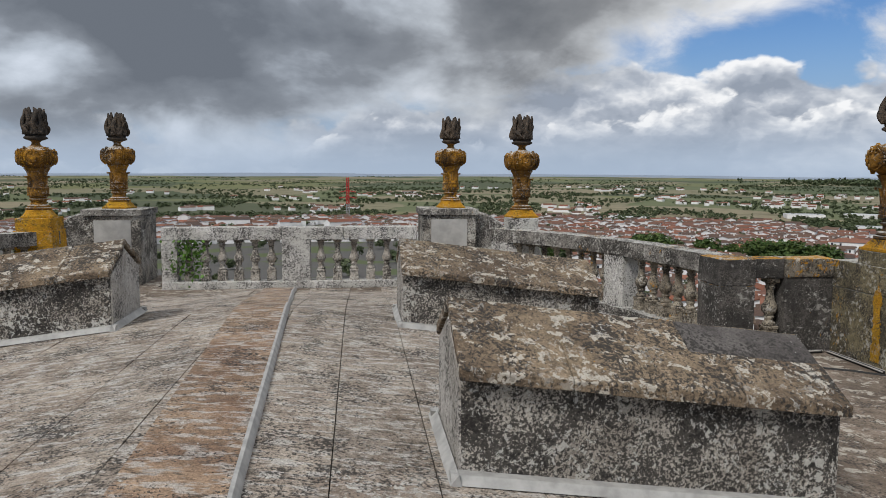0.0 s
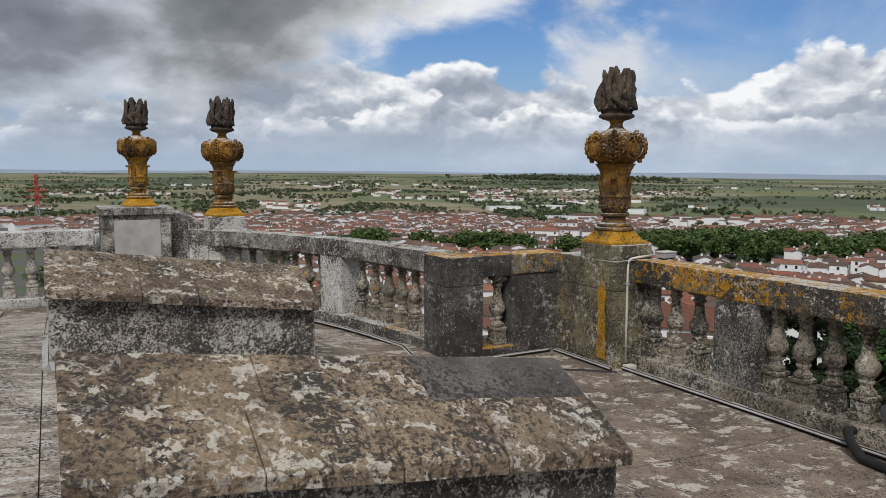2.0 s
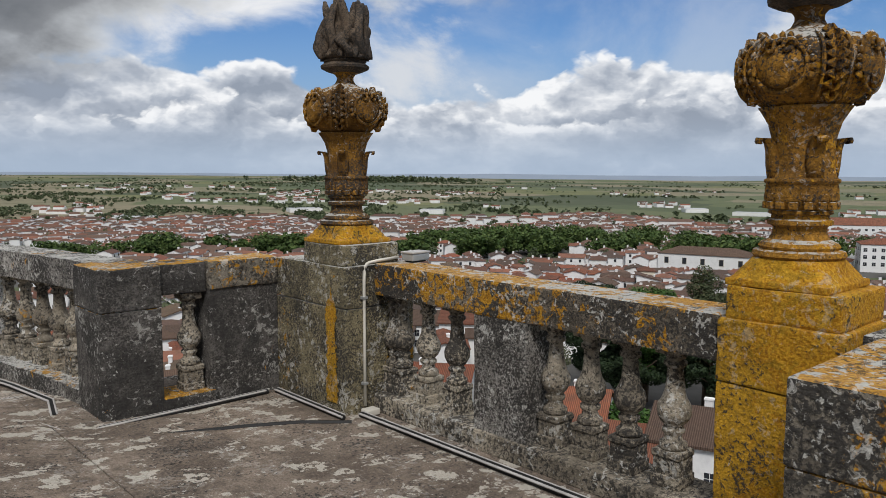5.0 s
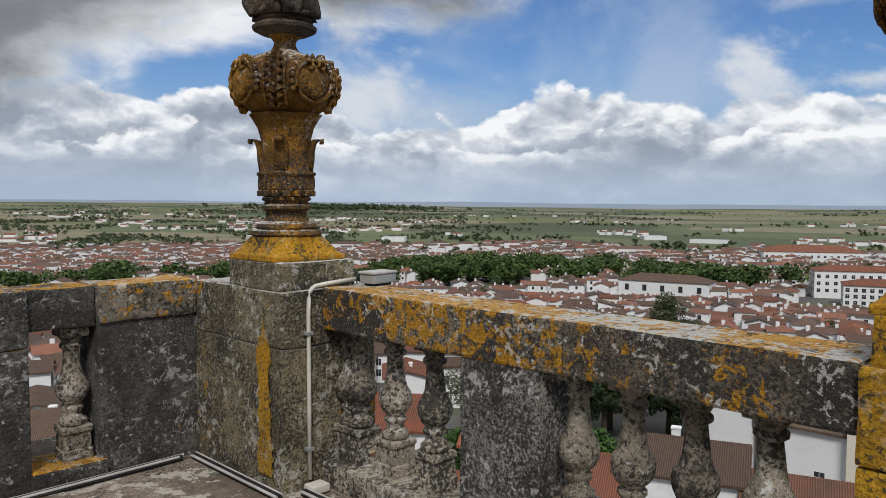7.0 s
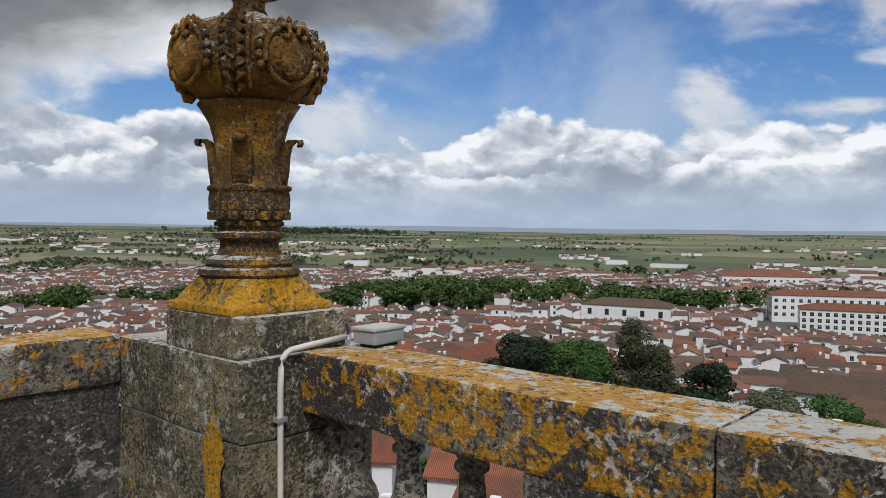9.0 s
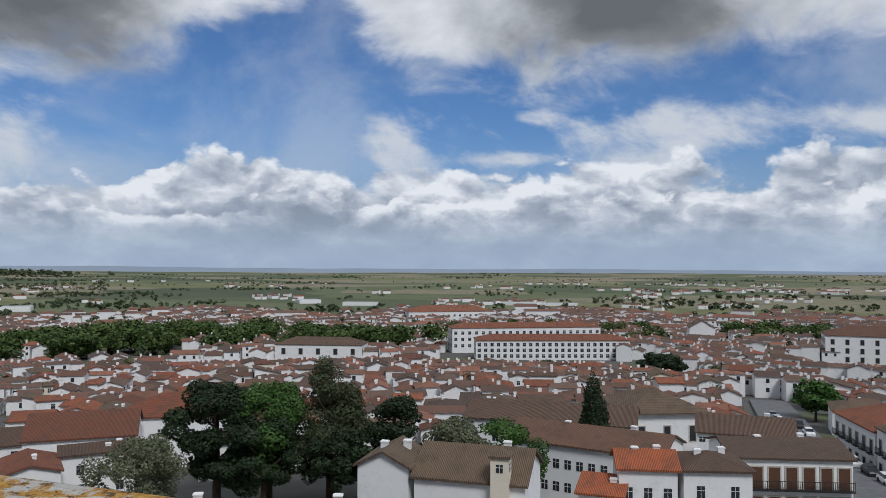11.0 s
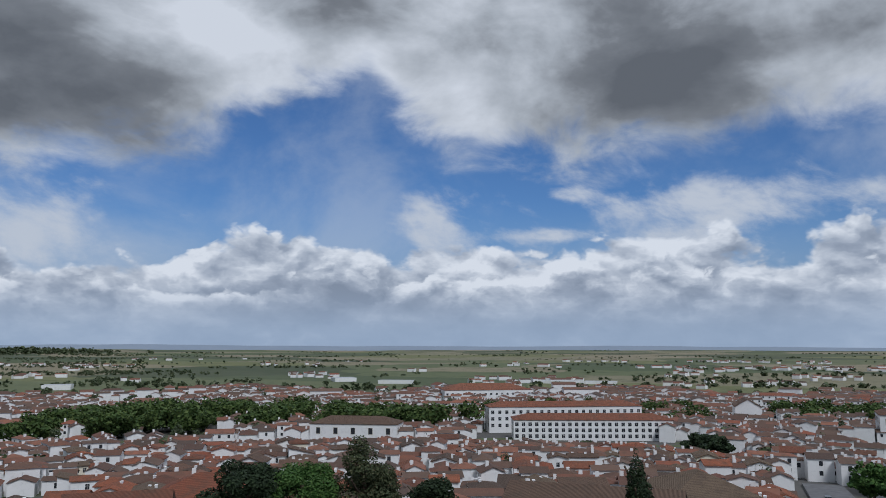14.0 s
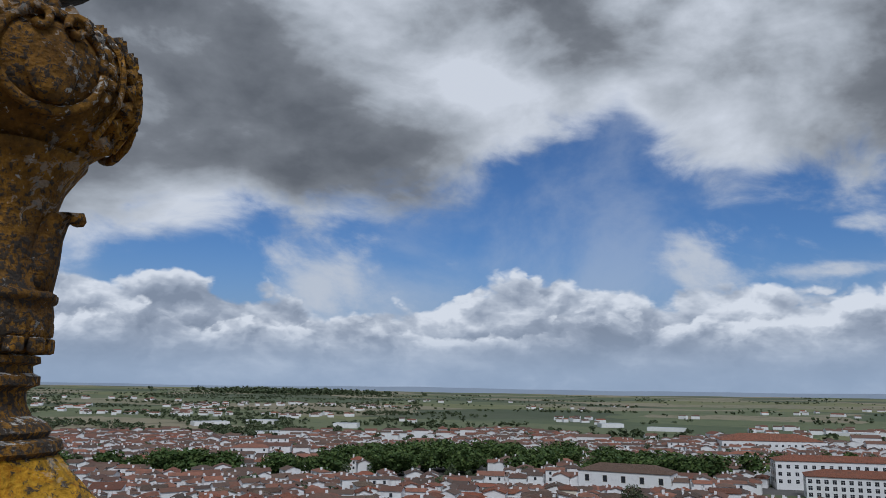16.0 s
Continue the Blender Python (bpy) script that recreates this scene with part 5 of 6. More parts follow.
# brown-roofed precinct close to the terrace
landmark(91.2, 49.5, 91.4, 30.0, 9, 9.0, -29.0, "long white wing with small attic windows under a brown roof", kind="gable", tiles=T_BROWN, rows=2, cols=13, win=(0.8, 1.1), floor0=3.6, chimneys=2, name="seminary_wing", category="building", sides=(0, 3), pitch=0.36)
landmark(101.5, 61.5, 108.0, 38.5, 10, 9.0, -29.5, "brown-roofed white wing behind the long seminary roof", kind="gable", tiles=T_BROWN, rows=1, cols=8, win=(0.9, 1.2), floor0=6.0, chimneys=1, name="seminary_wing", category="building", sides=(0, 3), pitch=0.36)
landmark(124.7, 45.0, 132.3, 35.0, 14, 8.0, -30.0, "white house with tall ochre hipped roof and stone pilasters", kind="hip", tiles=T_OCHRE, rows=1, cols=3, win=(1.0, 2.4), floor0=3.6, trim=W_TRIM, chimneys=0, name="hipped_house", category="house", pitch=0.42, sides=(0, 3), over=0.8)
landmark(93.3, 23.1, 99.2, 11.8, 9, 8.2, -27.5, "white house front with brown shutters and iron balconies", kind="gable", tiles=T_BROWN, rows=2, cols=7, win=(1.15, 2.3), floor0=1.9, trim=W_TRIM, shutter=True, balcony=True, chimneys=2, name="balcony_house", category="house", sides=(0,), pitch=0.26)
landmark(116.9, 32.5, 119.6, 20.0, 10, 8.0, -30.0, "brown-roofed wing with a row of small dark attic windows", kind="gable", tiles=T_BROWN, rows=1, cols=9, win=(0.8, 0.8), floor0=6.8, chimneys=1, name="seminary_wing", category="building", sides=(0,), pitch=0.34)
for (ax, ay, bx, by, hh, tl) in ((163, 19.2, 147.2, 12.0, 8.0, T_RED), (146.6, 11.7, 129.2, 5.0, 8.4, T_OCHRE), (128.6, 4.7, 110, -3.0, 8.0, T_RED)):
    landmark(ax, ay, bx, by, 14, hh, -33.2 if ax > 150 else -32.6 if ax > 140 else -31.4, "white street house with iron balconies and framed windows", kind="hip", tiles=tl, rows=2, cols=6, win=(1.1, 2.2), floor0=0.9, trim=W_TRIM, balcony=True, chimneys=2, name="street_house", category="house", sides=(0, 3))
landmark(81.1, 31.4, 83.6, 26.2, 5.5, 9.0, -28.0, "white house with a bright orange tiled roof", kind="gable", tiles=T_ORANGE, rows=2, cols=3, win=(0.8, 1.1), floor0=3.4, chimneys=2, name="orange_roofed_house", category="house", pitch=0.45)
landmark(78.3, 34.6, 79.2, 30.4, 3.6, 6.8, -28.0, "small white lean-to house with an orange roof", kind="shed", tiles=T_ORANGE, rows=2, cols=2, win=(0.8, 1.1), floor0=2.0, chimneys=1, name="orange_roofed_house", category="house")
landmark(84.0, 25.7, 87.2, 19.8, 7, 9.0, -28.0, "white house wedged before the balcony front", kind="hip", tiles=T_BROWN, rows=3, cols=2, win=(0.8, 1.2), floor0=1.2, chimneys=2, name="white_house", category="house", pitch=0.3)
landmark(63.1, 44.1, 65.8, 34.4, 8, 8.5, -26.0, "old house with a mossy brown tiled roof", kind="gable", tiles=T_OCHRE, rows=1, cols=3, win=(0.8, 1.2), floor0=4.0, chimneys=1, name="old_house", category="house", pitch=0.52)
landmark(61.4, 49.2, 62.9, 44.6, 6, 9.2, -26.0, "stained white gable house with grey-brown tiles", kind="gable", tiles=T_OCHRE, rows=1, cols=1, win=(0.8, 1.2), floor0=4.0, chimneys=2, name="old_house", category="house", pitch=0.5)
landmark(64.2, 36.9, 64.7, 35.4, 1.6, 11.0, -26.0, "small cream turret with a hipped tile cap", kind="hip", tiles=T_OCHRE, walls=W_CREAM, rows=1, cols=1, win=(0.6, 0.8), floor0=9.8, chimneys=0, name="roof_turret", category="turret", pitch=0.6, over=0.15)
facade(80, 113, 92, 98, 13, 8.0, kind="hip", tiles=T_RED, rows=1, cols=4, win=(0.9, 1.2), floor0=5.0, chimneys=1, group=LAND, seed=0, name="red_roofed_house", category="house", label="broad white house with a red hipped roof")
facade(63, 108, 74, 99, 12, 7.2, kind="gable", tiles=T_RED, rows=1, cols=5, win=(1.2, 2.0), floor0=3.0, chimneys=0, group=LAND, seed=0, name="arcaded_house", category="house", label="red-roofed house with an arcaded front")
# roofs right below the parapet, seen between the balusters
for k, (x, y, tn, w, d, hh, kd, tl) in enumerate(((30, 66, -40, 11, 9, 7.5, "gable", T_RED), (40, 56, -48, 9, 8, 6.8, "gable", T_RED), (36, 48, -50, 10, 7, 5.6, "shed", T_RED), (46, 44, -55, 9, 8, 7.2, "gable", T_BROWN), (50, 36, -58, 9, 7, 6.2, "gable", T_RED),
                                                  (55, 27, -62, 8, 8, 6.8, "hip", T_RED), (60, 18, -66, 9, 8, 7.0, "gable", T_RED), (20, 72, -25, 12, 9, 7.0, "gable", T_RED), (8, 78, -15, 11, 8, 6.6, "gable", T_BROWN), (44, 30, -60, 7, 6, 5.0, "shed", T_RED), (-6, 80, -8, 12, 9, 7.0, "gable", T_RED),
                                                  (28, 52, -42, 8, 7, 5.6, "gable", T_RED), (62, 6, -75, 9, 8, 7.0, "hip", T_BROWN), (14, 60, -20, 9, 8, 5.5, "gable", T_RED), (-18, 70, 0, 11, 9, 6.5, "hip", T_BROWN))):
    house(x, y, tn, w, d, hh, kd, tl, rows=2, cols=3, win=(0.8, 1.2), chimneys=1, seed=40 + k, label="white house with tiled roof close below the terrace")


for fx, fy, fr in ((292, 170, 17), (300, 155, 17), (310, 140, 17), (322, 125, 17), (336, 112, 14), (240, 240, 17), (252, 218, 17), (248, 232, 12), (372, 42, 20), (375, 12, 20), (380, -22, 20), (278, 180, 10), (380, 60, 14), (485, 335, 20), (515, 300, 20)):
    FOOTPRINTS.append((fx, fy, fr))


def in_view(x, y, lo=-42.0, hi=100.0):
    return lo < math.degrees(math.atan2(x, y)) < hi


GROVES = [(72, 78, 11), (76, 73, 10), (80, 69, 9), (85, 63, 9), (56, 74, 8), (78, 48, 9), (66, 66, 8), (100, 41, 4), (206, 27, 7), (283, 86, 14)]


def street_free(x, y):
    """The street that runs away from the near houses."""
    for (ax, ay), (bx, by) in (((105, 4), (130, 11.5)), ((130, 11.5), (150, 19.5)), ((150, 19.5), (172, 27)), ((172, 27), (240, 43))):
        t = max(0, min(1, ((x - ax) * (bx - ax) + (y - ay) * (by - ay)) / ((bx - ax) ** 2 + (by - ay) ** 2)))
        if math.hypot(x - ax - t * (bx - ax), y - ay - t * (by - ay)) < 11:
            return False
    return True


def belt_depth(a):
    return float(np.interp(a, (2, 10, 20, 29, 34, 45, 51, 57), (22, 34, 26, 46, 92, 92, 34, 18)))


def belt_tree(a, r):
    """True where the belt of trees stands, False in its clearings."""
    return noise.noise(Vector((a / 2.6, r / 30.0, 0.0))) > -0.10


SIGHTS = [(38.0, 53.5, 348, -38.4), (57.0, 73.5, 360, -41.2), (82.0, 98.0, 396, -41.4)]


def low_enough(a, r, z, h):
    """Roofs before the great white fronts stay low, as the slope falls."""
    for a0, a1, r1, z1 in SIGHTS:
        if a0 < a < a1 and r < r1:
            return min(h, 1.5 + (z1 - 1.5) * r / r1 - z - 1.9)
    return h


def town():
    rng = random.Random(21)
    count = 0
    tries = 0
    while count < 285 and tries < 9000:
        tries += 1
        r = rng.uniform(78, 300) ** 1.0
        a = radians(rng.uniform(-4, 98))
        x, y = r * math.sin(a), r * math.cos(a)
        w, d = rng.uniform(5.0, 11.0), rng.uniform(4.6, 7.4)
        rad = math.hypot(w, d) / 2
        if not street_free(x, y) or any(math.hypot(x - gx, y - gy) < gr + rad * 0.5 for gx, gy, gr in GROVES):
            continue
        if (math.degrees(a) > 53 and r < 140) or (math.degrees(a) > 28 and r < 104):
            continue
        if any(math.hypot(x - fx, y - fy) < (fr + rad) * 0.70 for fx, fy, fr in FOOTPRINTS):
            continue
        block = noise.noise(Vector((x / 90, y / 90, 3.0)))
        turn = -math.degrees(a) + 25 * block + rng.choice((0, 90, 90)) + rng.uniform(-7, 7)
        near = r < 190
        c, s = math.cos(radians(turn)), math.sin(radians(turn))
        hx, hy = x - (w / 2) * c + (d / 2) * s, y - (w / 2) * s - (d / 2) * c
        tl = rng.choices((T_RED, T_BROWN, T_OCHRE), (0.42, 0.44, 0.14))[0]
        kd = rng.choices(("gable", "hip", "shed"), (0.68, 0.22, 0.1))[0]
        colour = {T_RED: "red", T_BROWN: "brown", T_OCHRE: "ochre"}[tl]
        house(hx, hy, turn, w, d, max(3.2, low_enough(math.degrees(a), r, ground_z(x, y), rng.uniform(3.6, 6.6))), kd, tl, W_CREAM if rng.random() < 0.05 else W_WHITE, rows=rng.choice((1, 2)), cols=rng.choice((2, 3, 4)), sides=(0, 1, 2, 3) if near else (0, 1, 3),
              chimneys=rng.choice((0, 1, 1, 2)), seed=1000 + tries, pitch=rng.uniform(0.24, 0.38), label="whitewashed town house with a " + colour + " tiled " + {"gable": "gabled", "hip": "hipped", "shed": "lean-to"}[kd] + " roof")
        count += 1
    # the farther quarters, too many to count
    verts, faces, mats = [], [], []

    def quad(pts, mat):
        i = len(verts)
        verts.extend(pts)
        faces.append(tuple(range(i, i + len(pts))))
        mats.append(mat)

    placed = []
    cells = {}
    tries = 0
    grid = {}
    for fx, fy, fr in FOOTPRINTS:
        for i in range(int((fx - fr - 14) // 25), int((fx + fr + 14) // 25) + 1):
            for j in range(int((fy - fr - 14) // 25), int((fy + fr + 14) // 25) + 1):
                grid.setdefault((i, j), []).append((fx, fy, fr))
    while len(placed) < 5200 and tries < 80000:
        tries += 1
        r = 108 + 860 * rng.random() ** 0.80
        a = rng.uniform(-42, 100)
        x, y = r * math.sin(radians(a)), r * math.cos(radians(a))
        dens = noise.noise(Vector((x / 120, y / 120, 9.0)))
        edge = 730 + 190 * noise.noise(Vector((a / 9, 2.0, 0.0)))
        if a < 4:
            edge = 760
            if r < 520:
                continue
        if r > edge or dens < -0.36 or (r < 225 and a < 0) or (a > 53 and r < 140):
            continue
        belt = 392 + 12 * math.sin(a / 5)
        if 2 < a < 57 and belt - 14 < r < belt + belt_depth(a) + 4 and (belt_tree(a, r) or rng.random() < 0.3):
            continue
        if not street_free(x, y) or any(math.hypot(x - gx, y - gy) < gr + 5 for gx, gy, gr in GROVES):
            continue
        w, d, h = (rng.uniform(4.5, 9), rng.uniform(4, 6.5), rng.uniform(3.4, 6.8)) if r < 330 else (rng.uniform(6, 13), rng.uniform(5, 8), rng.uniform(3.8, 7.2))
        if r > 450 and rng.random() < 0.04:
            w, d, h = w * 2.2, d * 1.6, h + 3
        h = low_enough(a, r, ground_z(x, y), h)
        if h < 2.8:
            continue
        rad = math.hypot(w, d) / 2
        key = (int(x // 25), int(y // 25))
        if any(math.hypot(x - fx, y - fy) < (fr + rad) * 0.76 for fx, fy, fr in grid.get(key, ())):
            continue
        if any(math.hypot(x - px, y - py) < (rad + pr) * 0.62 for i in (-1, 0, 1) for j in (-1, 0, 1) for px, py, pr in cells.get((key[0] + i, key[1] + j), ())):
            continue
        cells.setdefault(key, []).append((x, y, rad))
        placed.append((x, y))
        turn = radians(-a + 35 * noise.noise(Vector((x / 110, y / 110, 3.0))) + rng.choice((0, 90)) + rng.uniform(-5, 5))
        c, s = math.cos(turn), math.sin(turn)
        z0 = ground_z(x, y)

        def at(px, py, pz):
            return (x + px * c - py * s, y + px * s + py * c, z0 + pz)

        W, D = w / 2, d / 2
        rise = (min(W, D) + 0.3) * rng.uniform(0.26, 0.40)
        hip = min(W, D) if rng.random() < 0.3 else 0.0
        for q in (((-W, -D), (W, -D)), ((W, -D), (W, D)), ((W, D), (-W, D)), ((-W, D), (-W, -D))):
            quad([at(*q[0], -3), at(*q[1], -3), at(*q[1], h), at(*q[0], h)], 0)
        if not hip:
            quad([at(W, -D, h), at(W, D, h), at(W, 0, h + rise)], 0)
            quad([at(-W, D, h), at(-W, -D, h), at(-W, 0, h + rise)], 0)
        o = 0.35
        i = len(verts)
        verts.extend([at(-W - o, -D - o, h), at(W + o, -D - o, h), at(W + o, D + o, h), at(-W - o, D + o, h), at(-W - o + hip, 0, h + rise + 0.15), at(W + o - hip, 0, h + rise + 0.15)])
        new_faces = [(i, i + 1, i + 5, i + 4), (i + 2, i + 3, i + 4, i + 5)]
        if hip:
            new_faces += [(i + 1, i + 2, i + 5), (i + 3, i, i + 4)]
        faces.extend(new_faces)
        mats.extend([1] * len(new_faces))
        if r < 620:
            for side in (-1, 1):
                k = max(1, int(w / 3.6))
                for n in range(k):
                    if rng.random() < 0.25:
                        continue
                    px = -W + w * (n + 0.5) / k
                    yy = side * (D + 0.05)
                    ww = 0.5
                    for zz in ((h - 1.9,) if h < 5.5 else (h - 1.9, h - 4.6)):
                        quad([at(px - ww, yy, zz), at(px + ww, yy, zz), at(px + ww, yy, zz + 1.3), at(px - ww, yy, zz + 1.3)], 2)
            if rng.random() < 0.7:
                px = rng.uniform(-W * 0.7, W * 0.7)
                for q in (((-.4, -.4), (.4, -.4)), ((.4, -.4), (.4, .4)), ((.4, .4), (-.4, .4)), ((-.4, .4), (-.4, -.4))):
                    quad([at(px + q[0][0], 0.8 + q[0][1], h), at(px + q[1][0], 0.8 + q[1][1], h), at(px + q[1][0], 0.8 + q[1][1], h + rise + 0.9), at(px + q[0][0], 0.8 + q[0][1], h + rise + 0.9)], 0)
    # long pale sheds at the town's rim
    for k in range(14):
        a, r = rng.uniform(-2, 75), rng.uniform(620, 1050)
        x, y = r * math.sin(radians(a)), r * math.cos(radians(a))
        turn = radians(-a + rng.uniform(-20, 20))
        c, s, z0 = math.cos(turn), math.sin(turn), ground_z(x, y)
        W, D, h = rng.uniform(12, 26), rng.uniform(8, 14), rng.uniform(3, 5)
        cs = [(x + px * c - py * s, y + px * s + py * c) for px, py in ((-W, -D), (W, -D), (W, D), (-W, D))]
        for i in range(4):
            j = (i + 1) % 4
            quad([(*cs[i], z0 - 3), (*cs[j], z0 - 3), (*cs[j], z0 + h), (*cs[i], z0 + h)], 0)
        quad([(*q, z0 + h) for q in cs], 3)
    me = bpy.data.meshes.new("far_houses")
    me.from_pydata(verts, [], faces)
    for mm in (W_WHITE, T_FAR, W_DARK, plain("grey_sheet_roof", (0.42, 0.43, 0.44), 0.6, 0.0, 0.2, 0.2)):
        me.materials.append(mm)
    me.polygons.foreach_set("material_index", mats)
    tagged(new("far_houses", me), "dense town quarters of white houses with red tiled roofs", "houses", kind="stuff")


town()


# ---- trees ----
def leaf_material(name, a, b, c):
    m, nt, bsdf = new_material(name)
    geo = nt.nodes.new("ShaderNodeNewGeometry")
    col = ramp_node(nt, geo.outputs["Random Per Island"], [(0.0, a), (0.5, b), (1.0, c)])
    n = noise_node(nt, geo.outputs["Position"], 0.35, 4, 0.6)
    col = mix_node(nt, math_node(nt, "MULTIPLY", smooth(nt, n, 0.45, 0.7), 0.5), col, tuple(v * 0.5 for v in a))
    nt.links.new(col, bsdf.inputs["Base Color"])
    bsdf.inputs["Roughness"].default_value = 0.7
    return m


L_DARK = leaf_material("dark_conifer_leaf", (0.014, 0.025, 0.011), (0.022, 0.04, 0.016), (0.034, 0.055, 0.021))
L_GREEN = leaf_material("bright_leaf", (0.035, 0.085, 0.018), (0.055, 0.12, 0.025), (0.085, 0.15, 0.035))
L_OLIVE = leaf_material("olive_leaf", (0.08, 0.095, 0.05), (0.12, 0.135, 0.075), (0.16, 0.165, 0.10))
L_BRONZE = leaf_material("bronze_leaf", (0.035, 0.05, 0.022), (0.055, 0.07, 0.03), (0.085, 0.085, 0.04))
L_BELT = leaf_material("belt_leaf", (0.030, 0.060, 0.014), (0.058, 0.098, 0.024), (0.10, 0.14, 0.038))
# far foliage: base colour lightened to stand in for the haze of distance
L_FAR_HAZED = leaf_material("haze_lightened_leaf", (0.055, 0.075, 0.036), (0.075, 0.10, 0.048), (0.105, 0.12, 0.062))
BARK = plain("bark", (0.10, 0.075, 0.055), 0.9, 0.0, 0.3, 3.0)


def leaf_cloud(lobes, count, size, rng, flat=0.55):
    """Leaves as small bent pairs of faces, thick near the surface of the lobes (x, y, z, rx, rz)."""
    verts, faces = [], []
    weights = [l[3] ** 2 * l[4] for l in lobes]
    for _ in range(count):
        x, y, z, rx, rz = rng.choices(lobes, weights)[0]
        d = Vector((rng.gauss(0, 1), rng.gauss(0, 1), rng.gauss(0, 1))).normalized()
        k = rng.uniform(0.55, 1.06) ** 0.6
        c = Vector((x + d.x * rx * k, y + d.y * rx * k, z + d.z * rz * k))
        u = Vector((rng.gauss(0, 1), rng.gauss(0, 1), rng.gauss(0, flat))).normalized()
        w = d.cross(u)
        w = w.normalized() if w.length > 0.05 else Vector((0, 0, 1))
        s = size * rng.uniform(0.6, 1.35)
        i = len(verts)
        verts += [c - u * s, c + w * s * 0.7 + d * s * 0.25, c + u * s, c - w * s * 0.7 + d * s * 0.2]
        faces += [(i, i + 1, i + 2), (i, i + 2, i + 3)]
    return verts, faces


def tree(x, y, h, radius, leaf, label, kind="round", count=3200, size=0.42, seed=1):
    rng = random.Random(seed)
    z = ground_z(x, y)
    ob = thing("tree", pose(x, y, z), label, "tree", "trees below the terrace")
    bm = bmesh.new()
    tr = 0.035 * h
    tube(bm, [(0, 0, -1), (0.1, 0, h * 0.25), (0.0, 0.15, h * 0.5), (0.1, 0.1, h * 0.8)], tr, 8)
    for v in bm.verts:
        k = 1 - 0.7 * max(0, v.co.z) / h
        v.co.x *= k
        v.co.y *= k
    for k in range(7):
        a = 2.4 * k
        b = h * (0.3 + 0.07 * k)
        tube(bm, [(0, 0, b), (math.cos(a) * radius * 0.35, math.sin(a) * radius * 0.35, b + h * 0.1), (math.cos(a) * radius * 0.5, math.sin(a) * radius * 0.5, b + h * 0.16)], tr * 0.22, 5)
    part("trunk", bm, BARK, ob)
    lobes = []
    if kind == "cypress":
        for k in range(12):
            s = k / 11
            lobes.append((rng.uniform(-0.2, 0.2), rng.uniform(-0.2, 0.2), h * (0.12 + 0.82 * s), radius * (0.55 + 0.75 * s if s < 0.35 else 0.95 * (1 - s) ** 0.7 + 0.10), h * 0.09))
    elif kind == "conifer":
        for k in range(26):
            s = rng.random()
            rr = radius * (1.0 - 0.75 * s)
            a = rng.uniform(0, 6.28)
            lobes.append((math.cos(a) * rr * 0.62, math.sin(a) * rr * 0.62, h * (0.25 + 0.7 * s), rr * 0.5 + 0.5, h * 0.07))
    else:
        for k in range(44):
            a, s = rng.uniform(0, 6.28), rng.random()
            rr = radius * math.sin(math.pi * (0.20 + 0.66 * s)) * rng.uniform(0.35, 0.92)
            lobes.append((math.cos(a) * rr, math.sin(a) * rr, h * (0.30 + 0.60 * s), radius * rng.uniform(0.14, 0.34), radius * rng.uniform(0.12, 0.26)))
    verts, faces = leaf_cloud(lobes, int(count * 1.5), size * 0.78, rng)
    me = bpy.data.meshes.new("crown")
    me.from_pydata(verts, [], faces)
    me.materials.append(leaf)
    cr = new("crown", me)
    cr.parent = ob


tree(71.0, 79.0, 16.6, 6.4, L_DARK, "tall dark evergreen tree in a courtyard", "round", 17000, 0.24, 1)
tree(75.6, 74.8, 15.8, 6.6, L_GREEN, "broad bright green tree beside dark evergreens", "round", 15000, 0.22, 2)
tree(71.5, 71.5, 11.5, 5.2, L_DARK, "dark tree filling the middle of the grove", "round", 11000, 0.23, 7)
tree(80.9, 69.2, 18.2, 6.4, L_BRONZE, "tall loose-crowned tree with bronze tips", "conifer", 17000, 0.2, 3)
tree(78, 66, 10.5, 5.0, L_DARK, "low dark tree under the tall grove", "round", 10000, 0.23, 16)
tree(85.9, 62.8, 13.6, 6.2, L_DARK, "dark dense evergreen tree", "conifer", 15000, 0.23, 4)
tree(56.4, 74.2, 11.4, 5.8, L_OLIVE, "wide grey-olive tree with pale blossom", "round", 14000, 0.17, 5)
tree(78.4, 49.0, 12.0, 5.2, L_OLIVE, "rounded grey-olive tree beside the brown roof", "round", 14000, 0.17, 6)
tree(82.5, 45.0, 12.2, 4.6, L_GREEN, "small bright green tree", "round", 8000, 0.18, 8)
tree(99.9, 41.3, 16.8, 3.1, L_DARK, "single dark cypress behind the brown roofs", "cypress", 17000, 0.17, 9)
tree(206, 27, 10, 5.4, L_GREEN, "round green street tree", "round", 2600, 0.6, 10)
tree(280, 82, 9, 6.0, L_DARK, "dark courtyard tree among roofs", "round", 2000, 0.75, 11)
tree(287, 90, 9, 6.0, L_DARK, "dark courtyard tree beside another", "round", 2000, 0.75, 12)
tree(44, 60, 7.5, 3.4, L_GREEN, "green garden tree below the balusters", "round", 2600, 0.28, 13)
tree(50, 50, 8.0, 3.8, L_GREEN, "leafy garden tree between roofs", "round", 2600, 0.28, 14)
tree(56, 44, 7.0, 3.2, L_DARK, "dark garden tree between roofs", "round", 2400, 0.28, 15)


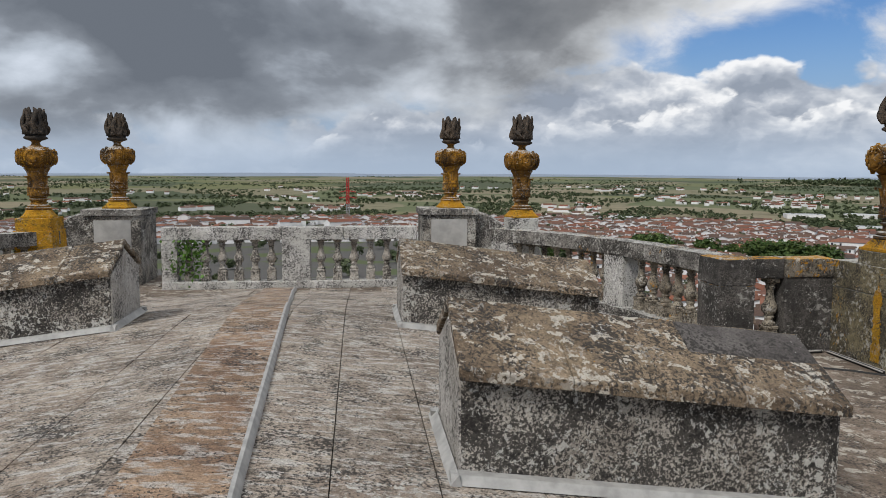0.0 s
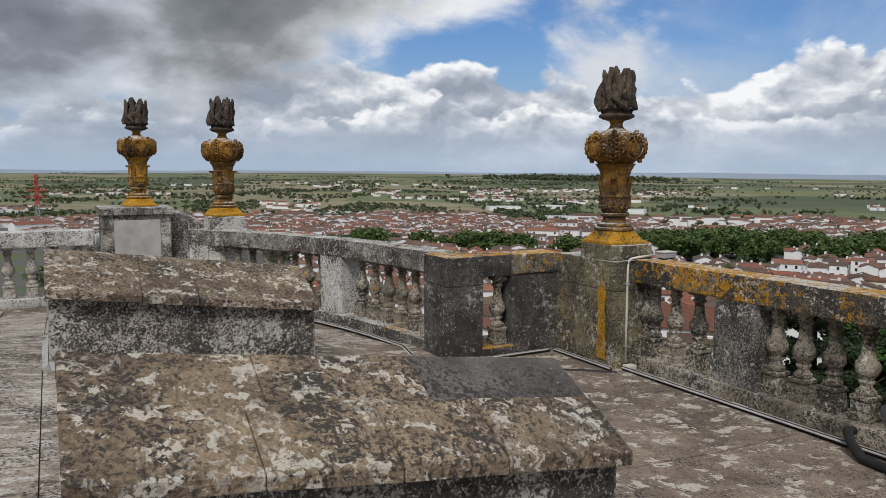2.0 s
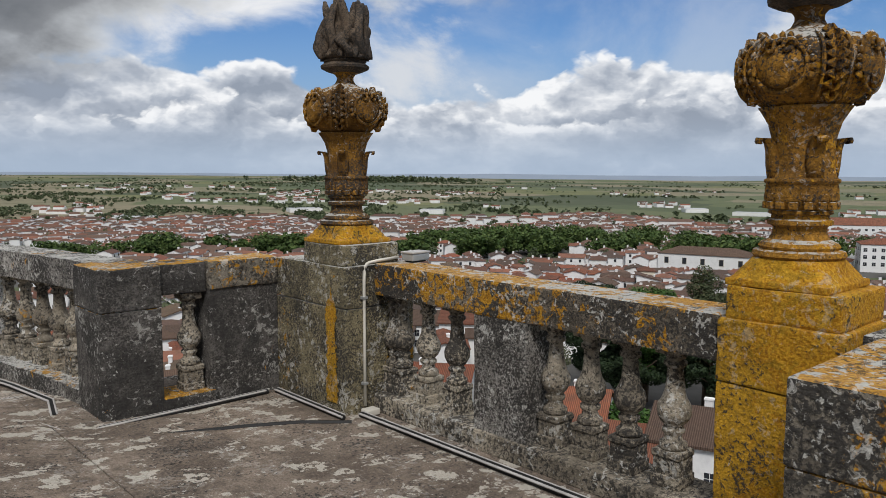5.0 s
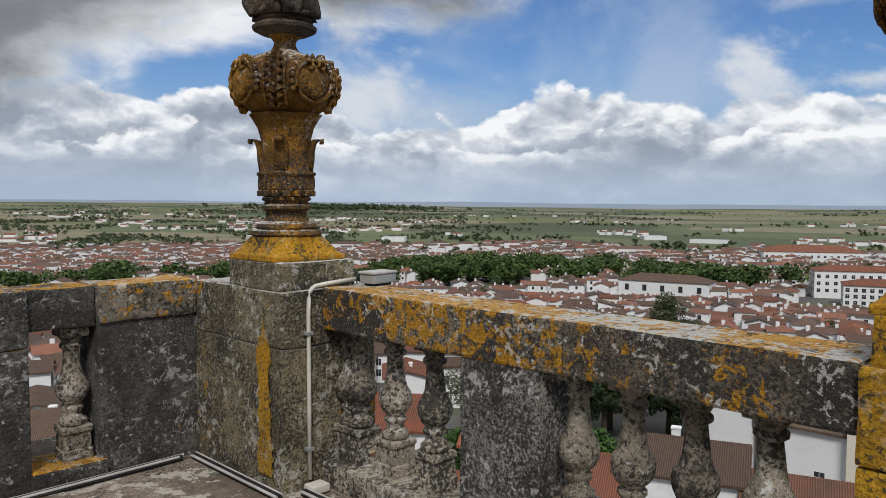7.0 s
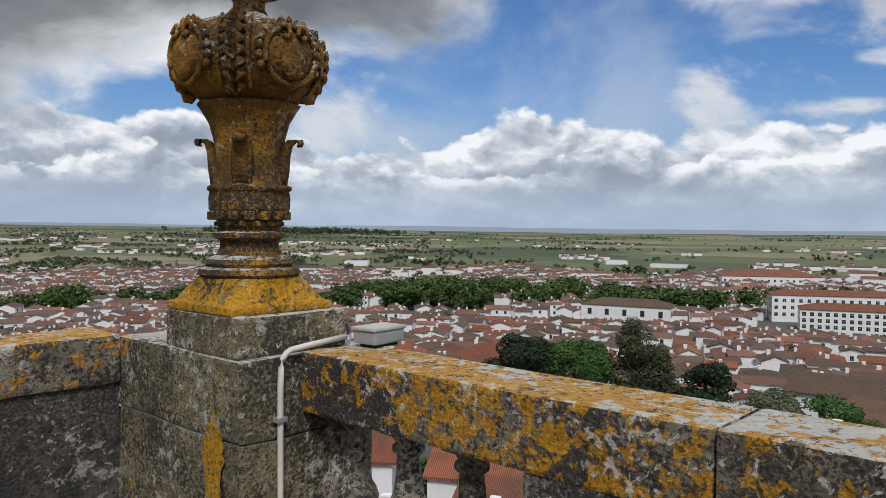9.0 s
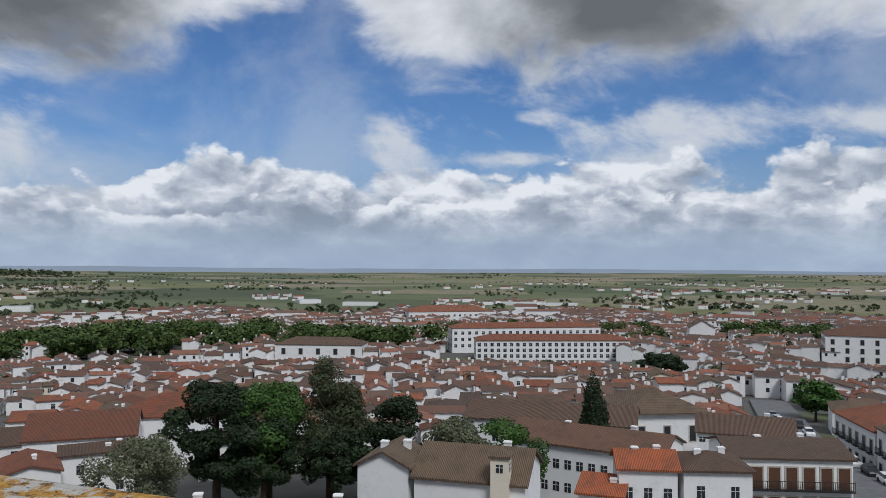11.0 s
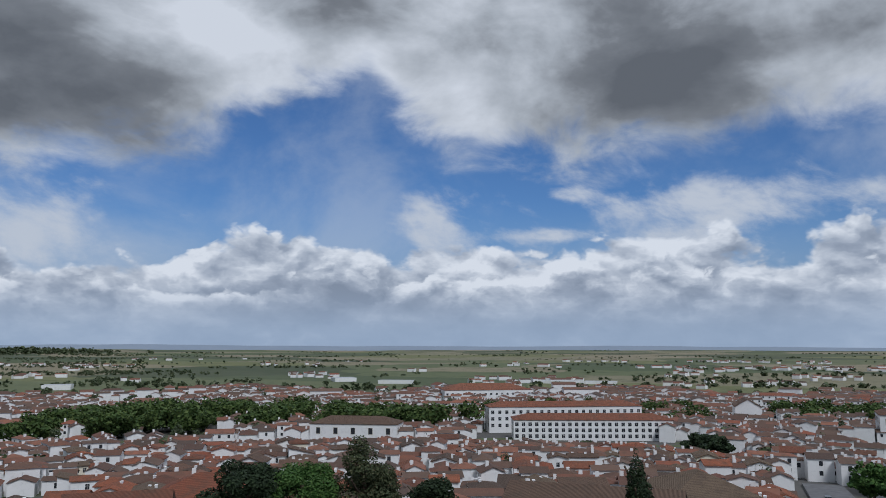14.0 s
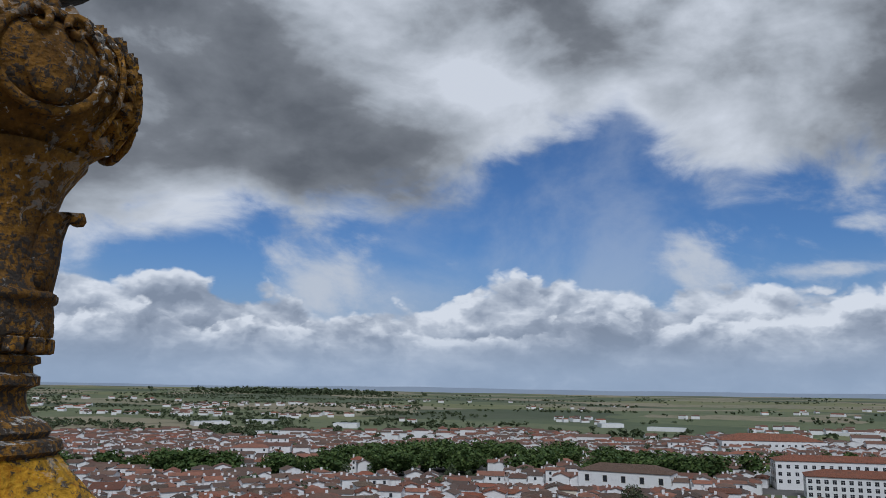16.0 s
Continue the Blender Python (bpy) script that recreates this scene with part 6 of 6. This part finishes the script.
def woods():
    rng = random.Random(77)

    def grove(name, spots, leaf, label, per, size_k):
        verts, faces = [], []
        for x, y, rad, h in spots:
            z = ground_z(x, y)
            lobes = [(x + rng.uniform(-0.5, 0.5) * rad, y + rng.uniform(-0.5, 0.5) * rad, z + h * rng.uniform(0.35, 0.85), rad * rng.uniform(0.4, 0.65), h * rng.uniform(0.16, 0.26)) for _ in range(5)]
            v, f = leaf_cloud(lobes, per, rad * size_k, rng)
            i = len(verts)
            verts += v
            faces += [tuple(q + i for q in t) for t in f]
        me = bpy.data.meshes.new(name)
        me.from_pydata(verts, [], faces)
        me.materials.append(leaf)
        tagged(new(name, me), label, "trees", kind="stuff")

    spots = []
    for _ in range(1500):
        a = rng.uniform(2, 57)
        deep = belt_depth(a)
        k = rng.uniform(0, 92)
        r = 390 + 12 * math.sin(a / 5) + k
        if k > deep or not belt_tree(a, r) or len(spots) > 560:
            continue
        big = rng.random()
        spots.append((r * math.sin(radians(a)), r * math.cos(radians(a)), 3.6 + 5.0 * big, 6.0 + 7.0 * big + rng.uniform(-1, 2.5)))
    for _ in range(60):
        a, r = rng.uniform(56, 74), rng.uniform(425, 520)
        spots.append((r * math.sin(radians(a)), r * math.cos(radians(a)), rng.uniform(4, 7), rng.uniform(8, 12)))
    for _ in range(40):
        a, r = rng.uniform(78, 84), rng.uniform(470, 540)
        spots.append((r * math.sin(radians(a)), r * math.cos(radians(a)), rng.uniform(5, 8), rng.uniform(8, 12)))
    grove("tree_belt", spots, L_BELT, "belt of green broadleaf trees between town quarters", 300, 0.12)
    spots = []
    for _ in range(560):
        a, r = rng.uniform(-42, 100), 120 + 720 * rng.random() ** 0.7
        x, y = r * math.sin(radians(a)), r * math.cos(radians(a))
        if any(math.hypot(x - fx, y - fy) < fr + 3 for fx, fy, fr in FOOTPRINTS) or not street_free(x, y):
            continue
        spots.append((x, y, rng.uniform(2.0, 5.0), rng.uniform(4.5, 9)))
    grove("town_trees", spots, L_FAR_HAZED, "scattered garden trees between the houses", 120, 0.2)
    spots = []
    for _ in range(120):
        a = rng.uniform(-44, 102)
        r = 740 + 3700 * rng.random() ** 1.5
        x, y = r * math.sin(radians(a)), r * math.cos(radians(a))
        row = rng.random()
        n = rng.randint(6, 26)
        lean = radians(-a + rng.uniform(-14, 14))
        for k in range(n):
            t = (k - n / 2) * rng.uniform(7, 12) * (0.6 if row < 0.4 else 1.0)
            spread = 6 if row > 0.4 else 26
            px, py = x + t * math.cos(lean) + rng.gauss(0, spread), y + t * math.sin(lean) + rng.gauss(0, spread)
            if 720 < math.hypot(px, py) < 4750:
                spots.append((px, py, rng.uniform(2.5, 6.0), rng.uniform(3.0, 7.0)))
    for _ in range(21000):
        a = rng.uniform(-44, 34) if rng.random() < 0.62 else rng.uniform(-44, 102)
        r = 700 + 2500 * rng.random() ** 1.5
        if noise.noise(Vector((a / 5, r / 150, 8.0))) < (0.06 if a < 36 else 0.22) + 0.12 * noise.noise(Vector((a / 1.2, r / 40, 3.0))):
            continue
        spots.append((r * math.sin(radians(a)), r * math.cos(radians(a)), rng.uniform(1.8, 4.0), rng.uniform(3, 5.5)))
    for _ in range(420):
        a, r = rng.gauss(24.5, 3.2), rng.uniform(2900, 3500)
        spots.append((r * math.sin(radians(a)), r * math.cos(radians(a)), rng.uniform(8, 14), rng.uniform(10, 22)))
    grove("field_trees", spots, L_FAR_HAZED, "hedgerow and olive trees dotted over far fields, leaves haze-lightened", 18, 0.46)
    # farmsteads among the fields
    verts, faces = [], []
    for _ in range(3200):
        a = rng.uniform(-44, 102)
        r = 760 + 1500 * rng.random() ** 1.4
        if noise.noise(Vector((a / 7, r / 220, 4.0))) < (0.18 if 6 < a < 34 or a > 62 else 0.30):
            continue
        x, y, z = r * math.sin(radians(a)), r * math.cos(radians(a)), 0
        z = ground_z(x, y)
        t = radians(-a + rng.uniform(-30, 30))
        c, s = math.cos(t), math.sin(t)
        W, D, h = rng.uniform(3, 7) * (2.0 if rng.random() < 0.06 else 1.0), rng.uniform(3, 5), rng.uniform(2.6, 4.6)
        i = len(verts)
        for px, py in ((-W, -D), (W, -D), (W, D), (-W, D)):
            verts.append((x + px * c - py * s, y + px * s + py * c, z - 3))
        for px, py in ((-W, -D), (W, -D), (W, D), (-W, D)):
            verts.append((x + px * c - py * s, y + px * s + py * c, z + h))
        for px in (-W, W):
            verts.append((x + px * c, y + px * s, z + h + D * 0.45))
        faces += [(i, i + 1, i + 5, i + 4), (i + 1, i + 2, i + 6, i + 9, i + 5), (i + 2, i + 3, i + 7, i + 6), (i + 3, i, i + 4, i + 8, i + 7), (i + 4, i + 5, i + 9, i + 8), (i + 6, i + 7, i + 8, i + 9)]
    me = bpy.data.meshes.new("farmsteads")
    me.from_pydata(verts, [], faces)
    me.materials.append(W_WHITE)
    me.materials.append(T_FAR)
    me.polygons.foreach_set("material_index", [k for _ in range(len(faces) // 6) for k in (0, 0, 0, 0, 1, 1)])
    tagged(new("farmsteads", me), "white farm buildings scattered over the fields", "houses", kind="stuff")


woods()


def far_hills():
    m, nt, bsdf = new_material("haze_tinted_hills")
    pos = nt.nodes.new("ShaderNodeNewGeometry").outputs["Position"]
    # pale blue of the distant haze is painted into the hills' base colour
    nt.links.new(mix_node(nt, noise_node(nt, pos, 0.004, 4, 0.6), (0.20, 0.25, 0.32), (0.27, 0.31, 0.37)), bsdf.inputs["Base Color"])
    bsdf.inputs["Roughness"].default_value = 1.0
    verts, faces = [], []
    n = 260
    for k in range(n + 1):
        a = radians(-60 + 180 * k / n)
        h = 9 + 16 * max(0.0, noise.noise(Vector((k / 26, 0.3, 0.0))) + 0.25) + 5 * noise.noise(Vector((k / 6, 2.3, 0.0)))
        drop = 30.0 * float(np.interp(-60 + 180 * k / n, (10, 45), (0, 1)))
        for r, z in ((4600, -24.0 - drop), (4780, -10.0 + h - drop), (4890, -13.0 + h - drop)):
            verts.append((r * math.sin(a), r * math.cos(a), z))
    for k in range(n):
        for j in range(2):
            faces.append((3 * k + j, 3 * k + j + 3, 3 * k + j + 4, 3 * k + j + 1))
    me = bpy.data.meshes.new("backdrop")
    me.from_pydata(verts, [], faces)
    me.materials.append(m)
    tagged(new("backdrop", me), "low hills along the horizon, tinted blue for haze", "hills", kind="structure")


far_hills()


def street_and_cars():
    bm = bmesh.new()
    pts = [(105, 4), (130, 11.5), (150, 19.5), (172, 27), (240, 43)]
    rows = []
    for k, (x, y) in enumerate(pts):
        a, b = pts[max(0, k - 1)], pts[min(len(pts) - 1, k + 1)]
        d = Vector((b[0] - a[0], b[1] - a[1])).normalized()
        n = Vector((-d.y, d.x)) * 5.0
        rows.append([bm.verts.new((x + n.x * s, y + n.y * s, ground_z(x, y) + 0.7)) for s in (-1, 1)] + [bm.verts.new((x + n.x * s, y + n.y * s, ground_z(x, y) - 2)) for s in (1, -1)])
    for lo, hi in zip(rows, rows[1:]):
        for j in range(4):
            bm.faces.new((lo[j], lo[(j + 1) % 4], hi[(j + 1) % 4], hi[j]))
    bmesh.ops.subdivide_edges(bm, edges=bm.edges[:], cuts=3, use_grid_fill=True)
    ob = new("road", finish("road", bm, ROAD))
    tagged(ob, "worn grey street between white houses", "road", kind="structure")
    glass = plain("car_glass", (0.02, 0.025, 0.03), 0.1)
    tyre = plain("tyre", (0.02, 0.02, 0.02), 0.8)
    paints = [plain("car_paint_" + n, c, 0.3) for n, c in (("white", (0.75, 0.75, 0.75)), ("silver", (0.4, 0.41, 0.43)), ("black", (0.03, 0.03, 0.035)), ("grey", (0.16, 0.17, 0.18)))]

    def car(x, y, z, turn, paint, label):
        ob = thing("car", pose(x, y, z, 0, 0, turn), label, "car", "parked cars")
        bm = bmesh.new()
        rows = []
        for px, top in ((-2.1, 0.72), (-2.0, 0.88), (-0.9, 0.95), (-0.4, 0.98), (1.4, 0.98), (2.0, 0.92), (2.1, 0.7)):
            rows.append([bm.verts.new((px, py, pz)) for py, pz in ((-0.82, 0.25), (0.82, 0.25), (0.87, 0.6), (0.80, top), (-0.80, top), (-0.87, 0.6))])
        for lo, hi in zip(rows, rows[1:]):
            for j in range(6):
                bm.faces.new((lo[j], lo[(j + 1) % 6], hi[(j + 1) % 6], hi[j]))
        bm.faces.new(rows[0])
        bm.faces.new(rows[-1][::-1])
        part("body", bm, paint, ob)
        bm = bmesh.new()
        lo = [bm.verts.new(q) for q in ((-1.0, -0.76, 0.94), (1.85, -0.76, 0.94), (1.85, 0.76, 0.94), (-1.0, 0.76, 0.94))]
        hi = [bm.verts.new(q) for q in ((-0.35, -0.62, 1.40), (1.35, -0.62, 1.40), (1.35, 0.62, 1.40), (-0.35, 0.62, 1.40))]
        for i in range(4):
            bm.faces.new((lo[i], lo[(i + 1) % 4], hi[(i + 1) % 4], hi[i]))
        part("cabin_glass", bm, glass, ob)
        bm = bmesh.new()
        add_box(bm, -0.38, 1.38, -0.64, 0.64, 1.395, 1.45, 0.03)
        part("car_roof", bm, paint, ob)
        for px in (-1.3, 1.3):
            for py in (-0.82, 0.82):
                bm = bmesh.new()
                r = bmesh.ops.create_cone(bm, cap_ends=True, segments=14, radius1=0.32, radius2=0.32, depth=0.2)
                bmesh.ops.rotate(bm, cent=(0, 0, 0), matrix=Matrix.Rotation(radians(90), 3, "X"), verts=r["verts"])
                bmesh.ops.translate(bm, vec=(px, py, 0.32), verts=r["verts"])
                part("wheel", bm, tyre, ob)

    names = ("white", "silver", "black", "grey")
    for k, (x, y, tn, p) in enumerate(((193, 33.5, 13, 1), (186, 28, 13, 2), (200, 35.5, 13, 3), (176, 25, 18, 0), (152, 17.5, 20, 3), (146, 15.0, 21, 0), (139, 12.2, 21, 2), (158, 25.0, 20, 2), (166, 27.5, 18, 1), (133, 9.8, 20, 0))):
        car(x, y, ground_z(x, y) + 0.72, tn, paints[p], "small " + names[p] + " car parked along the street")
    # red lattice crane far off
    x, y = -176.7, 734.5
    ob = thing("crane", pose(x, y, ground_z(x, y)), "red lattice tower crane standing in the distance", "crane")
    red = plain("crane_red", (0.45, 0.05, 0.045), 0.5)
    grey = plain("crane_grey", (0.30, 0.31, 0.32), 0.5)
    for nm, z0, z1, w, mat in (("lower_mast", 0, 17, 1.4, grey), ("upper_mast", 17, 43, 1.2, red)):
        bm = bmesh.new()
        for sx in (-1, 1):
            for sy in (-1, 1):
                tube(bm, [(sx * w, sy * w, z0), (sx * w * 0.9, sy * w * 0.9, z1)], 0.28, 4)
        z = z0
        s = 1
        while z < z1 - 2:
            for sy in (-1, 1):
                tube(bm, [(-s * w, sy * w, z), (s * w, sy * w, z + 2.4)], 0.2, 4)
                tube(bm, [(sy * w, -s * w, z), (sy * w, s * w, z + 2.4)], 0.2, 4)
            s, z = -s, z + 2.4
        part(nm, bm, mat, ob)
    bm = bmesh.new()
    for z, half in ((24, 8.5), (30, 8.0)):
        for sy in (-0.8, 0.8):
            tube(bm, [(-half, sy, z - 1.2), (0, sy, z + 0.6), (half, sy, z - 1.2)], 0.32, 4)
        for k in range(9):
            px = -half + half * 2 * k / 8
            tube(bm, [(px, -0.8, z - 1.0), (px, 0.8, z + 0.2)], 0.25, 4)
    part("arms", bm, red, ob)


street_and_cars()
